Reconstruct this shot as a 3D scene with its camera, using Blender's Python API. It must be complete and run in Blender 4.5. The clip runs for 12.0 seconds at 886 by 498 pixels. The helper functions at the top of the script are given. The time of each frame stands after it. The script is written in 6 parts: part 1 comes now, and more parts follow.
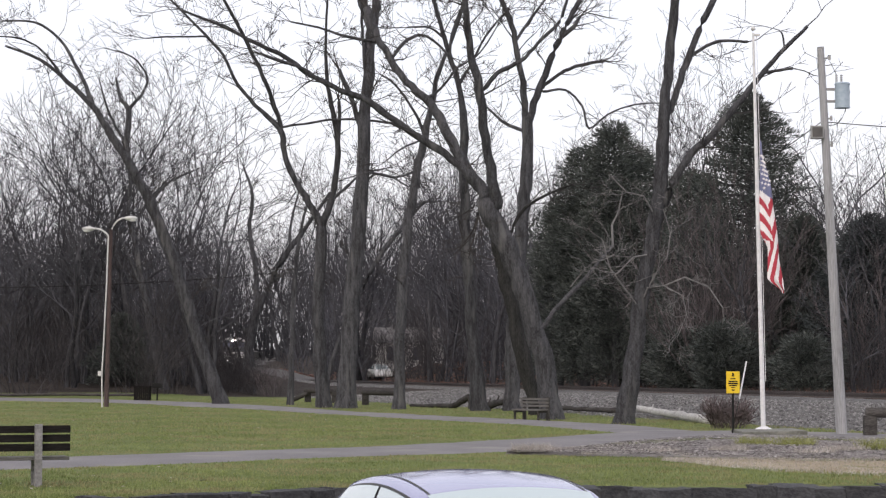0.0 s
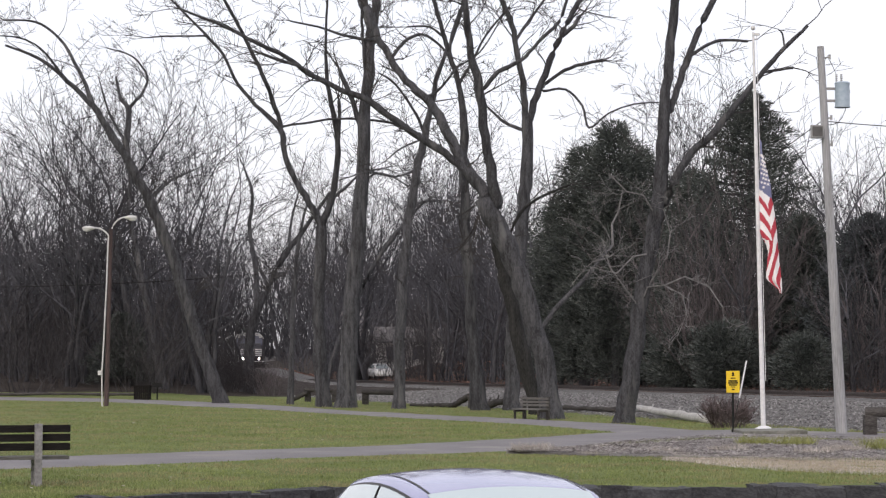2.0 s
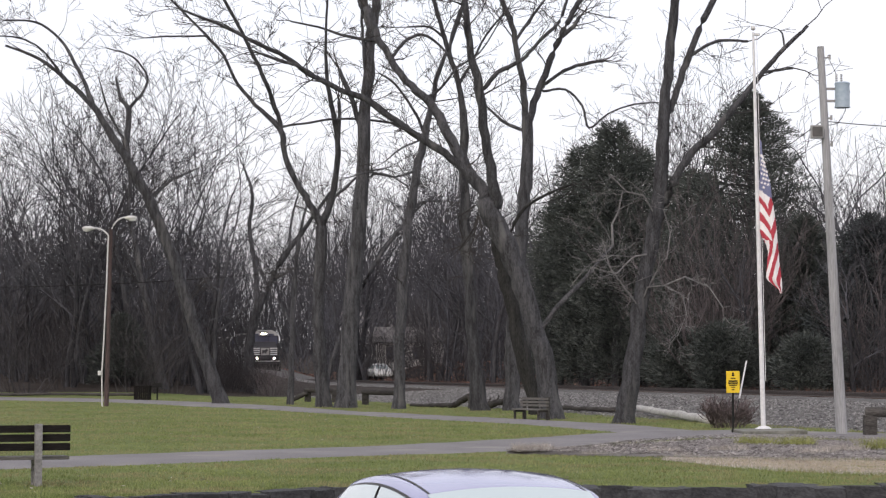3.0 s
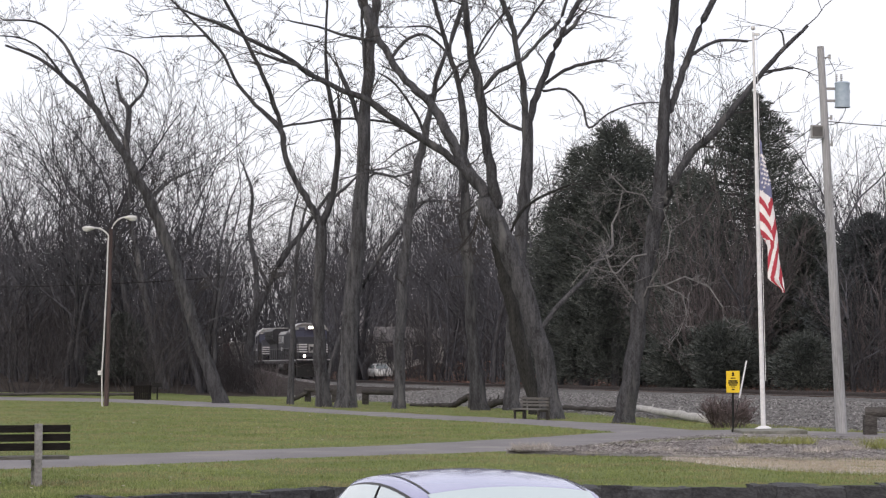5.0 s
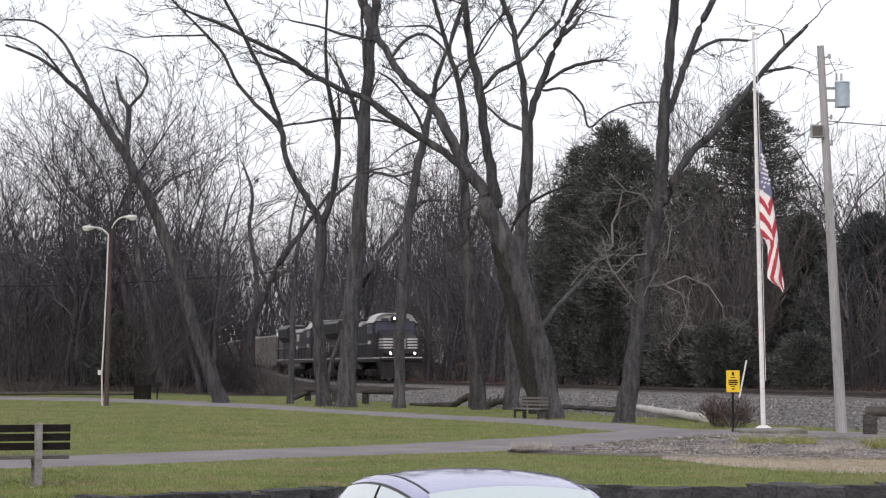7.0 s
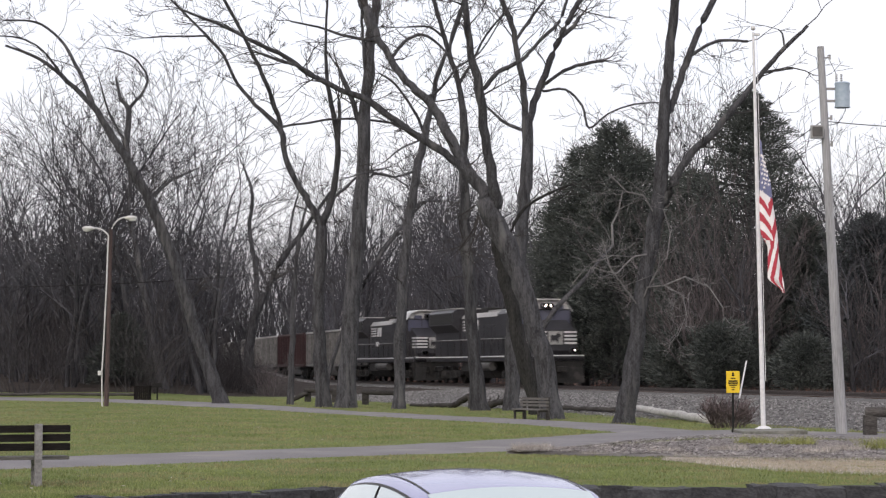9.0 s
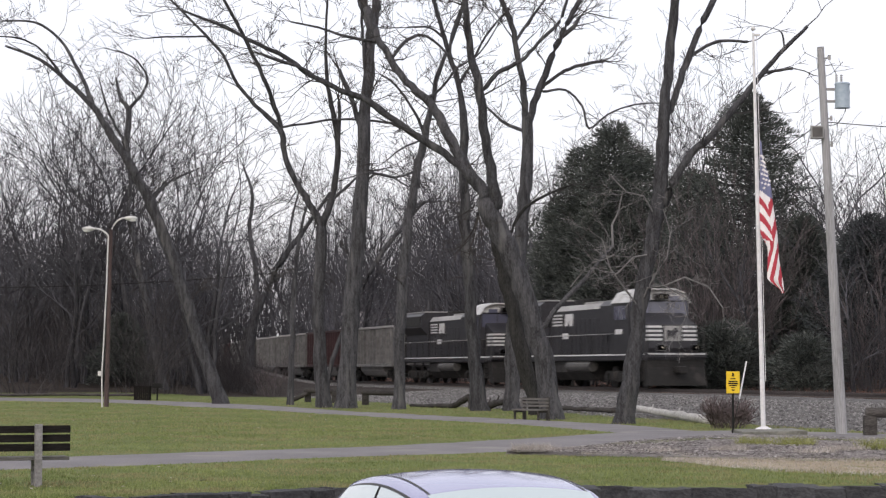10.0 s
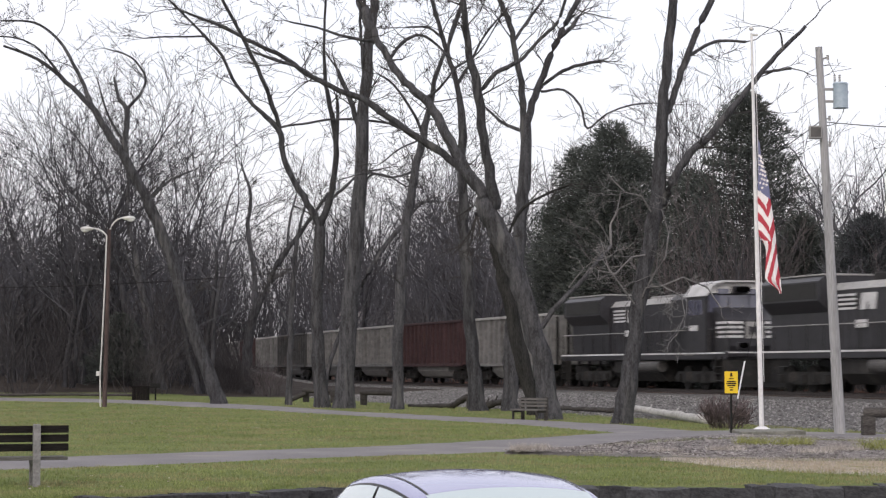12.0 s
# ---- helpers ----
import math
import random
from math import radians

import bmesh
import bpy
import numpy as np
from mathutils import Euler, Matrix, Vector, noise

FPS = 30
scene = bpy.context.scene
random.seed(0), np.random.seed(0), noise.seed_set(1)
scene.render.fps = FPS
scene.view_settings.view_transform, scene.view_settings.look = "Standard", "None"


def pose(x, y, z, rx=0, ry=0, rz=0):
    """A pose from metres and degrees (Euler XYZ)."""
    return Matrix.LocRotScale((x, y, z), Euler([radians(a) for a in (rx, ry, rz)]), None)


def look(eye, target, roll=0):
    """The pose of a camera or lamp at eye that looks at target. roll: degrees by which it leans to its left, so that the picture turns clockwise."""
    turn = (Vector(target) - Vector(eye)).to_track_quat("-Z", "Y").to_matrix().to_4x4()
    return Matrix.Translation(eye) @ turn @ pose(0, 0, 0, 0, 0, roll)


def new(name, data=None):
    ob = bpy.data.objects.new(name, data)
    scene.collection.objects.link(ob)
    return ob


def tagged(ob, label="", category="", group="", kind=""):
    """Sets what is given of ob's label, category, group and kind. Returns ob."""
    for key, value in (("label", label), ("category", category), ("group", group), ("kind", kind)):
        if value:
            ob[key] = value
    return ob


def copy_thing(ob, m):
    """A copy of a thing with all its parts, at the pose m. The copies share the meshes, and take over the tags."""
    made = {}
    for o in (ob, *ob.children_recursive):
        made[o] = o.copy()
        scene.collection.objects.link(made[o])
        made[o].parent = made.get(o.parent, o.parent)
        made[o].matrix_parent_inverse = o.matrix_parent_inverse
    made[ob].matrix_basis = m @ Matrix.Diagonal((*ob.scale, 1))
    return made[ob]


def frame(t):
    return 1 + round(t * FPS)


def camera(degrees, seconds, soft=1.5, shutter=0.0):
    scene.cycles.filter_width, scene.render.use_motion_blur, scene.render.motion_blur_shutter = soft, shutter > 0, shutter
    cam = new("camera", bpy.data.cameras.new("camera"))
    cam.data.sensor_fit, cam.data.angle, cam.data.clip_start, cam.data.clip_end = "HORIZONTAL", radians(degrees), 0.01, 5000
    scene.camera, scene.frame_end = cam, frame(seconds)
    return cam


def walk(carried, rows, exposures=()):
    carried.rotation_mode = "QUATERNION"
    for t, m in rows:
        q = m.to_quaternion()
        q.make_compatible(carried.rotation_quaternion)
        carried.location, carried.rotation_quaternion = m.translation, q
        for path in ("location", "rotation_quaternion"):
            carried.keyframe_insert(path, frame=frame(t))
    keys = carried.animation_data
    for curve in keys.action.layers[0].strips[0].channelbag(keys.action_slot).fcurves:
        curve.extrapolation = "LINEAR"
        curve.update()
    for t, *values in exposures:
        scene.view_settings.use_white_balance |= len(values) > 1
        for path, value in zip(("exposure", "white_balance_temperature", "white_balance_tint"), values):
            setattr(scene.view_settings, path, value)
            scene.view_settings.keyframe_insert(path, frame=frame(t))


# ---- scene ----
cam = camera(23.6, 12.0, soft=1.25, shutter=0.7)
EYE = (0.0, 0.0, 1.63)


def aim(right, down):
    """The camera's pose, turned a hair to the right and down (thousandths)."""
    return look(EYE, (0.1 * right, 100.0, 1.63 + 5.627 - 0.1 * down))


walk(cam, [(0, aim(0, 0)), (1.5, aim(0, 0)), (2.0, aim(0, 0.28)), (3.0, aim(0, 0.2)), (5.0, aim(0, 0.28)), (6.5, aim(0, 0.3)),
           (7.0, aim(0, 0.5)), (8.0, aim(0, 0.4)), (9.0, aim(0, 0.2)), (9.5, aim(0, 0)), (10.5, aim(0, 0)), (11.0, aim(0.4, 0)),
           (11.5, aim(0.42, 0)), (12.0, aim(0.8, 0))],
     exposures=[(0, 0.0, 6500, 13), (12, 0.0, 6500, 13)])

# ---- overcast winter daylight ----
world = bpy.data.worlds.new("overcast_sky")
scene.world = world
world.use_nodes = True
wn, wl = world.node_tree.nodes, world.node_tree.links
wn.clear()
sky = wn.new("ShaderNodeTexSky")
sky.sky_type = "NISHITA"
sky.sun_disc = False
sky.sun_elevation, sky.sun_rotation = radians(32), radians(200)
sky.air_density, sky.dust_density = 1.0, 6.0
sky_bg = wn.new("ShaderNodeBackground")
sky_bg.inputs[1].default_value = 0.05
wl.new(sky.outputs[0], sky_bg.inputs[0])
cloud_bg = wn.new("ShaderNodeBackground")
cloud_tex = wn.new("ShaderNodeTexNoise")
cloud_tex.inputs["Scale"].default_value = 2.2
cloud_tex.inputs["Detail"].default_value = 3
cloud_ramp = wn.new("ShaderNodeValToRGB")
cloud_ramp.color_ramp.elements[0].color = (0.91, 0.91, 0.945, 1)
cloud_ramp.color_ramp.elements[0].position = 0.3
cloud_ramp.color_ramp.elements[1].color = (1.0, 0.99, 1.015, 1)
cloud_ramp.color_ramp.elements[1].position = 0.7
wl.new(cloud_tex.outputs[0], cloud_ramp.inputs[0])
wl.new(cloud_ramp.outputs[0], cloud_bg.inputs[0])
cloud_bg.inputs[1].default_value = 0.97
sky_add = wn.new("ShaderNodeAddShader")
sky_out = wn.new("ShaderNodeOutputWorld")
wl.new(sky_bg.outputs[0], sky_add.inputs[0])
wl.new(cloud_bg.outputs[0], sky_add.inputs[1])
wl.new(sky_add.outputs[0], sky_out.inputs[0])

sun = new("sun", bpy.data.lights.new("sun", "SUN"))
sun.data.energy, sun.data.angle, sun.data.color = 0.7, radians(25), (1.0, 0.98, 0.96)
sun.matrix_basis = look((-20, -55, 40), (0, 0, 0))


# ---- materials ----
def mat(name, dark, light, scale=4.0, rough=0.8, bump=0.3, metal=0.0, fine=8.0, stretch=(1, 1, 1), vary=0.0, island=0.0,
        spot=None, spot_scale=1.0, spot_at=0.6, distance=0.02, spec=0.4, obj=True):
    """A two-scale noise material: broad patches times fine grain, with an optional second colour in spots."""
    m = bpy.data.materials.new(name)
    m.use_nodes = True
    n, l = m.node_tree.nodes, m.node_tree.links
    b = n["Principled BSDF"]
    co = n.new("ShaderNodeTexCoord")
    mp = n.new("ShaderNodeMapping")
    mp.inputs["Scale"].default_value = stretch
    l.new(co.outputs["Object"], mp.inputs[0])
    big, small = n.new("ShaderNodeTexNoise"), n.new("ShaderNodeTexNoise")
    big.inputs["Scale"].default_value, big.inputs["Detail"].default_value = scale, 4
    small.inputs["Scale"].default_value, small.inputs["Detail"].default_value = scale * fine, 3
    l.new(mp.outputs[0], big.inputs[0])
    l.new(mp.outputs[0], small.inputs[0])
    avg = n.new("ShaderNodeMix")
    avg.inputs[0].default_value = 0.5
    l.new(big.outputs[0], avg.inputs[2])
    l.new(small.outputs[0], avg.inputs[3])
    ramp = n.new("ShaderNodeValToRGB")
    ramp.color_ramp.elements[0].position, ramp.color_ramp.elements[1].position = 0.36, 0.64
    ramp.color_ramp.elements[0].color, ramp.color_ramp.elements[1].color = (*dark, 1), (*light, 1)
    l.new(avg.outputs[0], ramp.inputs[0])
    col = ramp.outputs[0]
    if spot:
        sp = n.new("ShaderNodeTexNoise")
        sp.inputs["Scale"].default_value, sp.inputs["Detail"].default_value = spot_scale, 5
        l.new(mp.outputs[0], sp.inputs[0])
        sr = n.new("ShaderNodeValToRGB")
        sr.color_ramp.elements[0].position, sr.color_ramp.elements[1].position = spot_at - 0.06, spot_at + 0.06
        l.new(sp.outputs[0], sr.inputs[0])
        mx = n.new("ShaderNodeMix")
        mx.data_type = "RGBA"
        mx.inputs[7].default_value = (*spot, 1)
        l.new(sr.outputs[0], mx.inputs[0])
        l.new(col, mx.inputs[6])
        col = mx.outputs[2]
    if vary or island:
        hs = n.new("ShaderNodeHueSaturation")
        mr = n.new("ShaderNodeMapRange")
        k = vary or island
        mr.inputs[3].default_value, mr.inputs[4].default_value = 1 - k, 1 + k
        if vary:
            l.new(n.new("ShaderNodeObjectInfo").outputs["Random"], mr.inputs[0])
        else:
            l.new(n.new("ShaderNodeNewGeometry").outputs["Random Per Island"], mr.inputs[0])
        l.new(mr.outputs[0], hs.inputs["Value"])
        l.new(col, hs.inputs["Color"])
        col = hs.outputs[0]
    l.new(col, b.inputs["Base Color"])
    b.inputs["Roughness"].default_value, b.inputs["Metallic"].default_value = rough, metal
    b.inputs["Specular IOR Level"].default_value = spec
    if bump:
        bp = n.new("ShaderNodeBump")
        bp.inputs["Strength"].default_value, bp.inputs["Distance"].default_value = bump, distance
        l.new(small.outputs[0], bp.inputs["Height"])
        l.new(bp.outputs[0], b.inputs["Normal"])
    return m


def glow(name, color, power):
    m = bpy.data.materials.new(name)
    m.use_nodes = True
    b = m.node_tree.nodes["Principled BSDF"]
    b.inputs["Emission Color"].default_value, b.inputs["Emission Strength"].default_value = (*color, 1), power
    b.inputs["Base Color"].default_value = (*color, 1)
    return m


def glassy(name, tint, rough=0.05, ior=1.5):
    m = bpy.data.materials.new(name)
    m.use_nodes = True
    b = m.node_tree.nodes["Principled BSDF"]
    b.inputs["Base Color"].default_value = (*tint, 1)
    b.inputs["Roughness"].default_value = rough
    b.inputs["IOR"].default_value = ior
    b.inputs["Specular IOR Level"].default_value = 0.6
    b.inputs["Coat Weight"].default_value, b.inputs["Coat IOR"].default_value = 0.8, ior
    return m


M = dict(
    bark=mat("bark_gray", (0.027, 0.027, 0.03), (0.117, 0.117, 0.127), 3.5, 0.95, 0.9, fine=7, stretch=(2.2, 2.2, 0.4), vary=0.18, distance=0.08, spot=(0.135, 0.134, 0.136), spot_scale=1.3, spot_at=0.63, spec=0.1),
    bark_dark=mat("bark_dark_mossy", (0.018, 0.018, 0.018), (0.05, 0.049, 0.048), 2.2, 0.95, 0.9, fine=7, stretch=(2.2, 2.2, 0.5), spec=0.1, distance=0.05),
    twig=mat("twig_bark", (0.032, 0.030, 0.030), (0.075, 0.07, 0.07), 1.0, 0.95, 0, vary=0.15, spec=0.1),
    wood_bark=mat("woodland_bark", (0.024, 0.024, 0.027), (0.069, 0.069, 0.076), 0.8, 0.95, 0.5, fine=6, stretch=(2, 2, 0.5), vary=0.35, spec=0.1),
    wood_twig=mat("woodland_twigs", (0.032, 0.032, 0.037), (0.09, 0.089, 0.099), 0.4, 0.95, 0, vary=0.35, spec=0.1),
    pale_twig=mat("pale_bark", (0.11, 0.107, 0.11), (0.21, 0.205, 0.21), 2.0, 0.9, 0.4, spec=0.1),
    brush=mat("brush_stems", (0.033, 0.031, 0.033), (0.082, 0.077, 0.081), 0.5, 0.95, 0, island=0.4, spec=0.1),
    pale_brush=mat("brown_brush_stems", (0.062, 0.054, 0.056), (0.135, 0.119, 0.122), 0.5, 0.95, 0, island=0.3, spec=0.1),
    red_brush=mat("reddish_brush_stems", (0.07, 0.056, 0.058), (0.15, 0.122, 0.124), 0.8, 0.95, 0, island=0.4, spec=0.1),
    needles=mat("conifer_needles", (0.048, 0.056, 0.053), (0.108, 0.12, 0.113), 0.6, 0.8, 0, island=0.5, spec=0.15),
    blue_needles=mat("spruce_needles", (0.035, 0.042, 0.044), (0.075, 0.085, 0.088), 0.6, 0.8, 0, island=0.5, spec=0.15),
    lawn=mat("winter_lawn", (0.092, 0.114, 0.041), (0.152, 0.18, 0.069), 0.35, 0.95, 0.8, fine=30, spot=(0.17, 0.165, 0.08), spot_scale=0.5, spot_at=0.64, distance=0.03, spec=0.1),
    blade=mat("grass_blades", (0.112, 0.146, 0.05), (0.21, 0.242, 0.094), 0.4, 0.9, 0, island=0.4, spot=(0.215, 0.2, 0.105), spot_scale=0.55, spot_at=0.53, spec=0.15),
    litter=mat("leaf_litter", (0.026, 0.022, 0.02), (0.062, 0.052, 0.047), 0.5, 0.95, 1.0, fine=18, distance=0.08, spec=0.1),
    leaf=mat("dry_leaves", (0.1, 0.056, 0.046), (0.21, 0.125, 0.1), 2, 0.9, 0, island=0.5, spec=0.1),
    asphalt=mat("worn_asphalt_path", (0.14, 0.134, 0.141), (0.205, 0.196, 0.204), 0.6, 0.92, 0.5, fine=60, distance=0.01, spot=(0.22, 0.21, 0.2), spot_scale=0.5, spot_at=0.62, spec=0.2),
    lot=mat("parking_asphalt", (0.04, 0.04, 0.042), (0.07, 0.07, 0.072), 0.5, 0.9, 0.4, fine=60, distance=0.01),
    gravel=mat("gravel_bed", (0.055, 0.053, 0.053), (0.17, 0.165, 0.163), 3.5, 0.95, 1.0, fine=3.5, distance=0.08, spec=0.2),
    stone=mat("ballast_stone", (0.085, 0.083, 0.083), (0.215, 0.21, 0.209), 4, 0.9, 0.3, island=0.6, spec=0.2),
    mulch=mat("mulch_and_stone_bed", (0.115, 0.105, 0.104), (0.26, 0.244, 0.24), 1.6, 0.95, 0.4, fine=9, distance=0.03, spec=0.1),
    chip=mat("mulch_chips", (0.11, 0.1, 0.098), (0.38, 0.357, 0.352), 2, 0.95, 0, island=0.6, spec=0.1),
    dead_grass=mat("dry_tan_grass", (0.21, 0.17, 0.12), (0.36, 0.3, 0.225), 0.9, 0.95, 0.8, fine=24, distance=0.03, spot=(0.17, 0.165, 0.085), spot_scale=0.9, spot_at=0.6, spec=0.1),
    straw=mat("dry_grass_blades", (0.27, 0.245, 0.22), (0.46, 0.43, 0.4), 0.7, 0.9, 0, island=0.4, spec=0.1),
    yellow_leaf=mat("yellow_green_blades", (0.16, 0.18, 0.055), (0.31, 0.32, 0.12), 3, 0.8, 0, island=0.4, spec=0.2),
    wall_stone=mat("dark_rough_stone", (0.02, 0.021, 0.024), (0.06, 0.061, 0.066), 1.6, 0.95, 0.6, fine=5, distance=0.04, vary=0.25, spot=(0.1, 0.1, 0.098), spot_scale=1.4, spot_at=0.68),
    rail=mat("rail_steel", (0.045, 0.037, 0.036), (0.085, 0.072, 0.07), 2, 0.5, 0.2, metal=0.3),
    tie=mat("creosoted_tie", (0.04, 0.03, 0.025), (0.085, 0.065, 0.055), 2, 0.95, 0.6, vary=0.3, spec=0.1),
    timber=mat("weathered_dark_timber", (0.03, 0.028, 0.027), (0.08, 0.075, 0.072), 1.5, 0.95, 0.7, stretch=(1, 1, 4), spec=0.1, vary=0.2),
    log=mat("bleached_log", (0.28, 0.275, 0.268), (0.5, 0.493, 0.48), 2.0, 0.9, 0.6, stretch=(0.6, 3, 3), spec=0.1),
    slat=mat("dark_bench_slat", (0.008, 0.007, 0.007), (0.02, 0.018, 0.017), 3, 0.85, 0.3, stretch=(0.4, 3, 3), spec=0.08),
    bench_post=mat("gray_concrete_post", (0.14, 0.137, 0.14), (0.25, 0.245, 0.25), 4, 0.85, 0.4),
    bench_gray=mat("weathered_and_sky_toned_wood", (0.07, 0.067, 0.065), (0.14, 0.135, 0.13), 3, 0.9, 0.4, stretch=(0.4, 3, 3)),
    lamp_pole=mat("brown_wood_pole", (0.04, 0.028, 0.028), (0.085, 0.06, 0.058), 1.2, 0.9, 0.5, stretch=(3, 3, 0.4)),
    conduit=mat("pale_gray_metal", (0.42, 0.42, 0.42), (0.6, 0.6, 0.6), 3, 0.5, 0.1),
    white=mat("white_painted_metal", (0.55, 0.55, 0.57), (0.7, 0.7, 0.72), 1.5, 0.45, 0.05),
    pole=mat("weathered_gray_pole", (0.19, 0.192, 0.2), (0.36, 0.362, 0.375), 1.2, 0.9, 0.6, fine=10, stretch=(4, 4, 0.3)),
    blue_can=mat("blue_gray_transformer_paint", (0.27, 0.34, 0.41), (0.36, 0.43, 0.5), 1.5, 0.4, 0.05),
    gray_box=mat("gray_painted_metal", (0.2, 0.2, 0.2), (0.32, 0.32, 0.32), 2, 0.6, 0.1),
    black=mat("black_metal", (0.008, 0.008, 0.008), (0.02, 0.02, 0.02), 3, 0.7, 0.1, spec=0.15),
    yellow=mat("yellow_sign_enamel", (0.62, 0.43, 0.012), (0.72, 0.51, 0.02), 3, 0.45, 0.02),
    concrete=mat("old_concrete", (0.1, 0.1, 0.085), (0.2, 0.2, 0.18), 2, 0.95, 0.5),
    loco=mat("sooty_black_loco_paint", (0.015, 0.0148, 0.018), (0.034, 0.033, 0.039), 0.6, 0.45, 0.05, spot=(0.036, 0.034, 0.032), spot_scale=0.7, spot_at=0.66),
    under=mat("grimy_undercarriage", (0.006, 0.006, 0.006), (0.018, 0.017, 0.017), 1.5, 0.8, 0.4, spot=(0.032, 0.029, 0.028), spot_scale=1.5, spot_at=0.6),
    tank=mat("dusty_gray_tank", (0.04, 0.039, 0.039), (0.09, 0.087, 0.086), 0.8, 0.7, 0.1),
    grille=mat("dark_grille", (0.012, 0.012, 0.012), (0.03, 0.03, 0.03), 6, 0.8, 0.2),
    stripe=mat("white_stripe_paint", (0.45, 0.45, 0.46), (0.62, 0.62, 0.63), 1.5, 0.5, 0.02),
    # near black, so the added tubes round the lenses don't glow inside
    tube_black=mat("beam_shield_black", (0.003, 0.003, 0.003), (0.006, 0.006, 0.006), 6, 1.0, 0, spec=0.0),
    cab_white=mat("pale_cab_roof", (0.33, 0.33, 0.33), (0.5, 0.5, 0.505), 0.9, 0.5, 0.05, spot=(0.3, 0.29, 0.28), spot_scale=1.2, spot_at=0.64),
    white_paint=mat("white_car_paint", (0.7, 0.7, 0.71), (0.78, 0.78, 0.79), 1.0, 0.3, 0.0),
    pale_gray=mat("pale_gray_surface", (0.2, 0.2, 0.2), (0.34, 0.335, 0.33), 0.9, 0.6, 0.05),
    car_gray=mat("gray_gondola_paint", (0.105, 0.104, 0.104), (0.185, 0.183, 0.182), 0.5, 0.75, 0.1, spot=(0.09, 0.086, 0.085), spot_scale=0.6, spot_at=0.62, vary=0.15),
    car_red=mat("rust_red_gondola_paint", (0.03, 0.014, 0.016), (0.052, 0.025, 0.028), 0.5, 0.75, 0.1, spot=(0.05, 0.026, 0.024), spot_scale=0.7, spot_at=0.62, vary=0.1),
    car_black=mat("black_gondola_paint", (0.03, 0.03, 0.032), (0.06, 0.06, 0.062), 0.5, 0.7, 0.1, spot=(0.09, 0.075, 0.065), spot_scale=0.7, spot_at=0.62),
    coal=mat("coal_load", (0.012, 0.012, 0.012), (0.035, 0.035, 0.035), 2, 0.8, 1.0, distance=0.1),
    flag_red=mat("flag_red_cloth", (0.36, 0.035, 0.055), (0.46, 0.055, 0.08), 2, 0.85, 0.2, fine=40),
    flag_white=mat("flag_white_cloth", (0.7, 0.68, 0.69), (0.8, 0.78, 0.79), 2, 0.85, 0.2, fine=40),
    flag_blue=mat("flag_blue_cloth", (0.13, 0.14, 0.26), (0.21, 0.22, 0.34), 2, 0.85, 0.2, fine=40),
    paint=mat("lavender_silver_car_paint", (0.35, 0.36, 0.51), (0.38, 0.39, 0.55), 1.2, 0.12, 0.0, metal=0.5, fine=40),
    trim=mat("black_rubber_trim", (0.012, 0.012, 0.013), (0.022, 0.022, 0.023), 4, 0.5, 0.0),
    siding=mat("white_house_siding", (0.62, 0.61, 0.6), (0.75, 0.74, 0.73), 1.0, 0.8, 0.1),
    shingle=mat("gray_roof_shingle", (0.14, 0.13, 0.13), (0.22, 0.21, 0.21), 2.0, 0.9, 0.4),
    distant=mat("far_hill_woods", (0.04, 0.037, 0.037), (0.085, 0.078, 0.077), 0.12, 0.95, 1.0, fine=8, distance=1.0, spec=0.0),
)
M["lens"] = glow("lit_headlight_lens", (1.0, 0.9, 0.74), 260.0)
# bluish base colour stands in for the sky mirrored in the cab windows
M["window"] = glassy("dark_sky_toned_glass", (0.085, 0.088, 0.125), 0.06)
# car glass: part of the sky's reflection is painted in as a pale base
M["windshield"] = glassy("sky_toned_car_glass", (0.36, 0.45, 0.47), 0.03, 1.9)


# ---- mesh tools ----
def part(name, bm, material, parent=None, label="", smooth=False):
    """Links a bmesh as one mesh object, under a thing or a part."""
    me = bpy.data.meshes.new(name)
    bm.to_mesh(me)
    bm.free()
    me.materials.append(material)
    if smooth:
        me.polygons.foreach_set("use_smooth", [True] * len(me.polygons))
    ob = new(name, me)
    if parent:
        ob.parent = parent
    if label:
        ob["label"] = label
    return ob


def raw(name, verts, faces, material, parent=None, smooth=False):
    """The same from plain lists of vertices and faces."""
    me = bpy.data.meshes.new(name)
    me.from_pydata(verts, [], faces)
    me.materials.append(material)
    if smooth:
        me.polygons.foreach_set("use_smooth", [True] * len(me.polygons))
    ob = new(name, me)
    if parent:
        ob.parent = parent
    return ob


def thing(name, m, label, category, group="", kind=""):
    ob = new(name)
    ob.matrix_basis = m
    return tagged(ob, label, category, group, kind)


def box(bm, cx, cy, cz, sx, sy, sz, bevel=0.0, turn=None):
    """A box with its centre and size, its edges bevelled."""
    r = bmesh.ops.create_cube(bm, size=1)
    vs = r["verts"]
    bmesh.ops.scale(bm, vec=(sx, sy, sz), verts=vs)
    if bevel:
        es = list({e for v in vs for e in v.link_edges})
        out = bmesh.ops.bevel(bm, geom=es, offset=bevel, segments=2, affect="EDGES", profile=0.6)
        vs = list({v for f in out["faces"] for v in f.verts} | {v for v in vs if v.is_valid})
    if turn:
        bmesh.ops.transform(bm, matrix=turn, verts=vs)
    bmesh.ops.translate(bm, vec=(cx, cy, cz), verts=vs)
    return bm


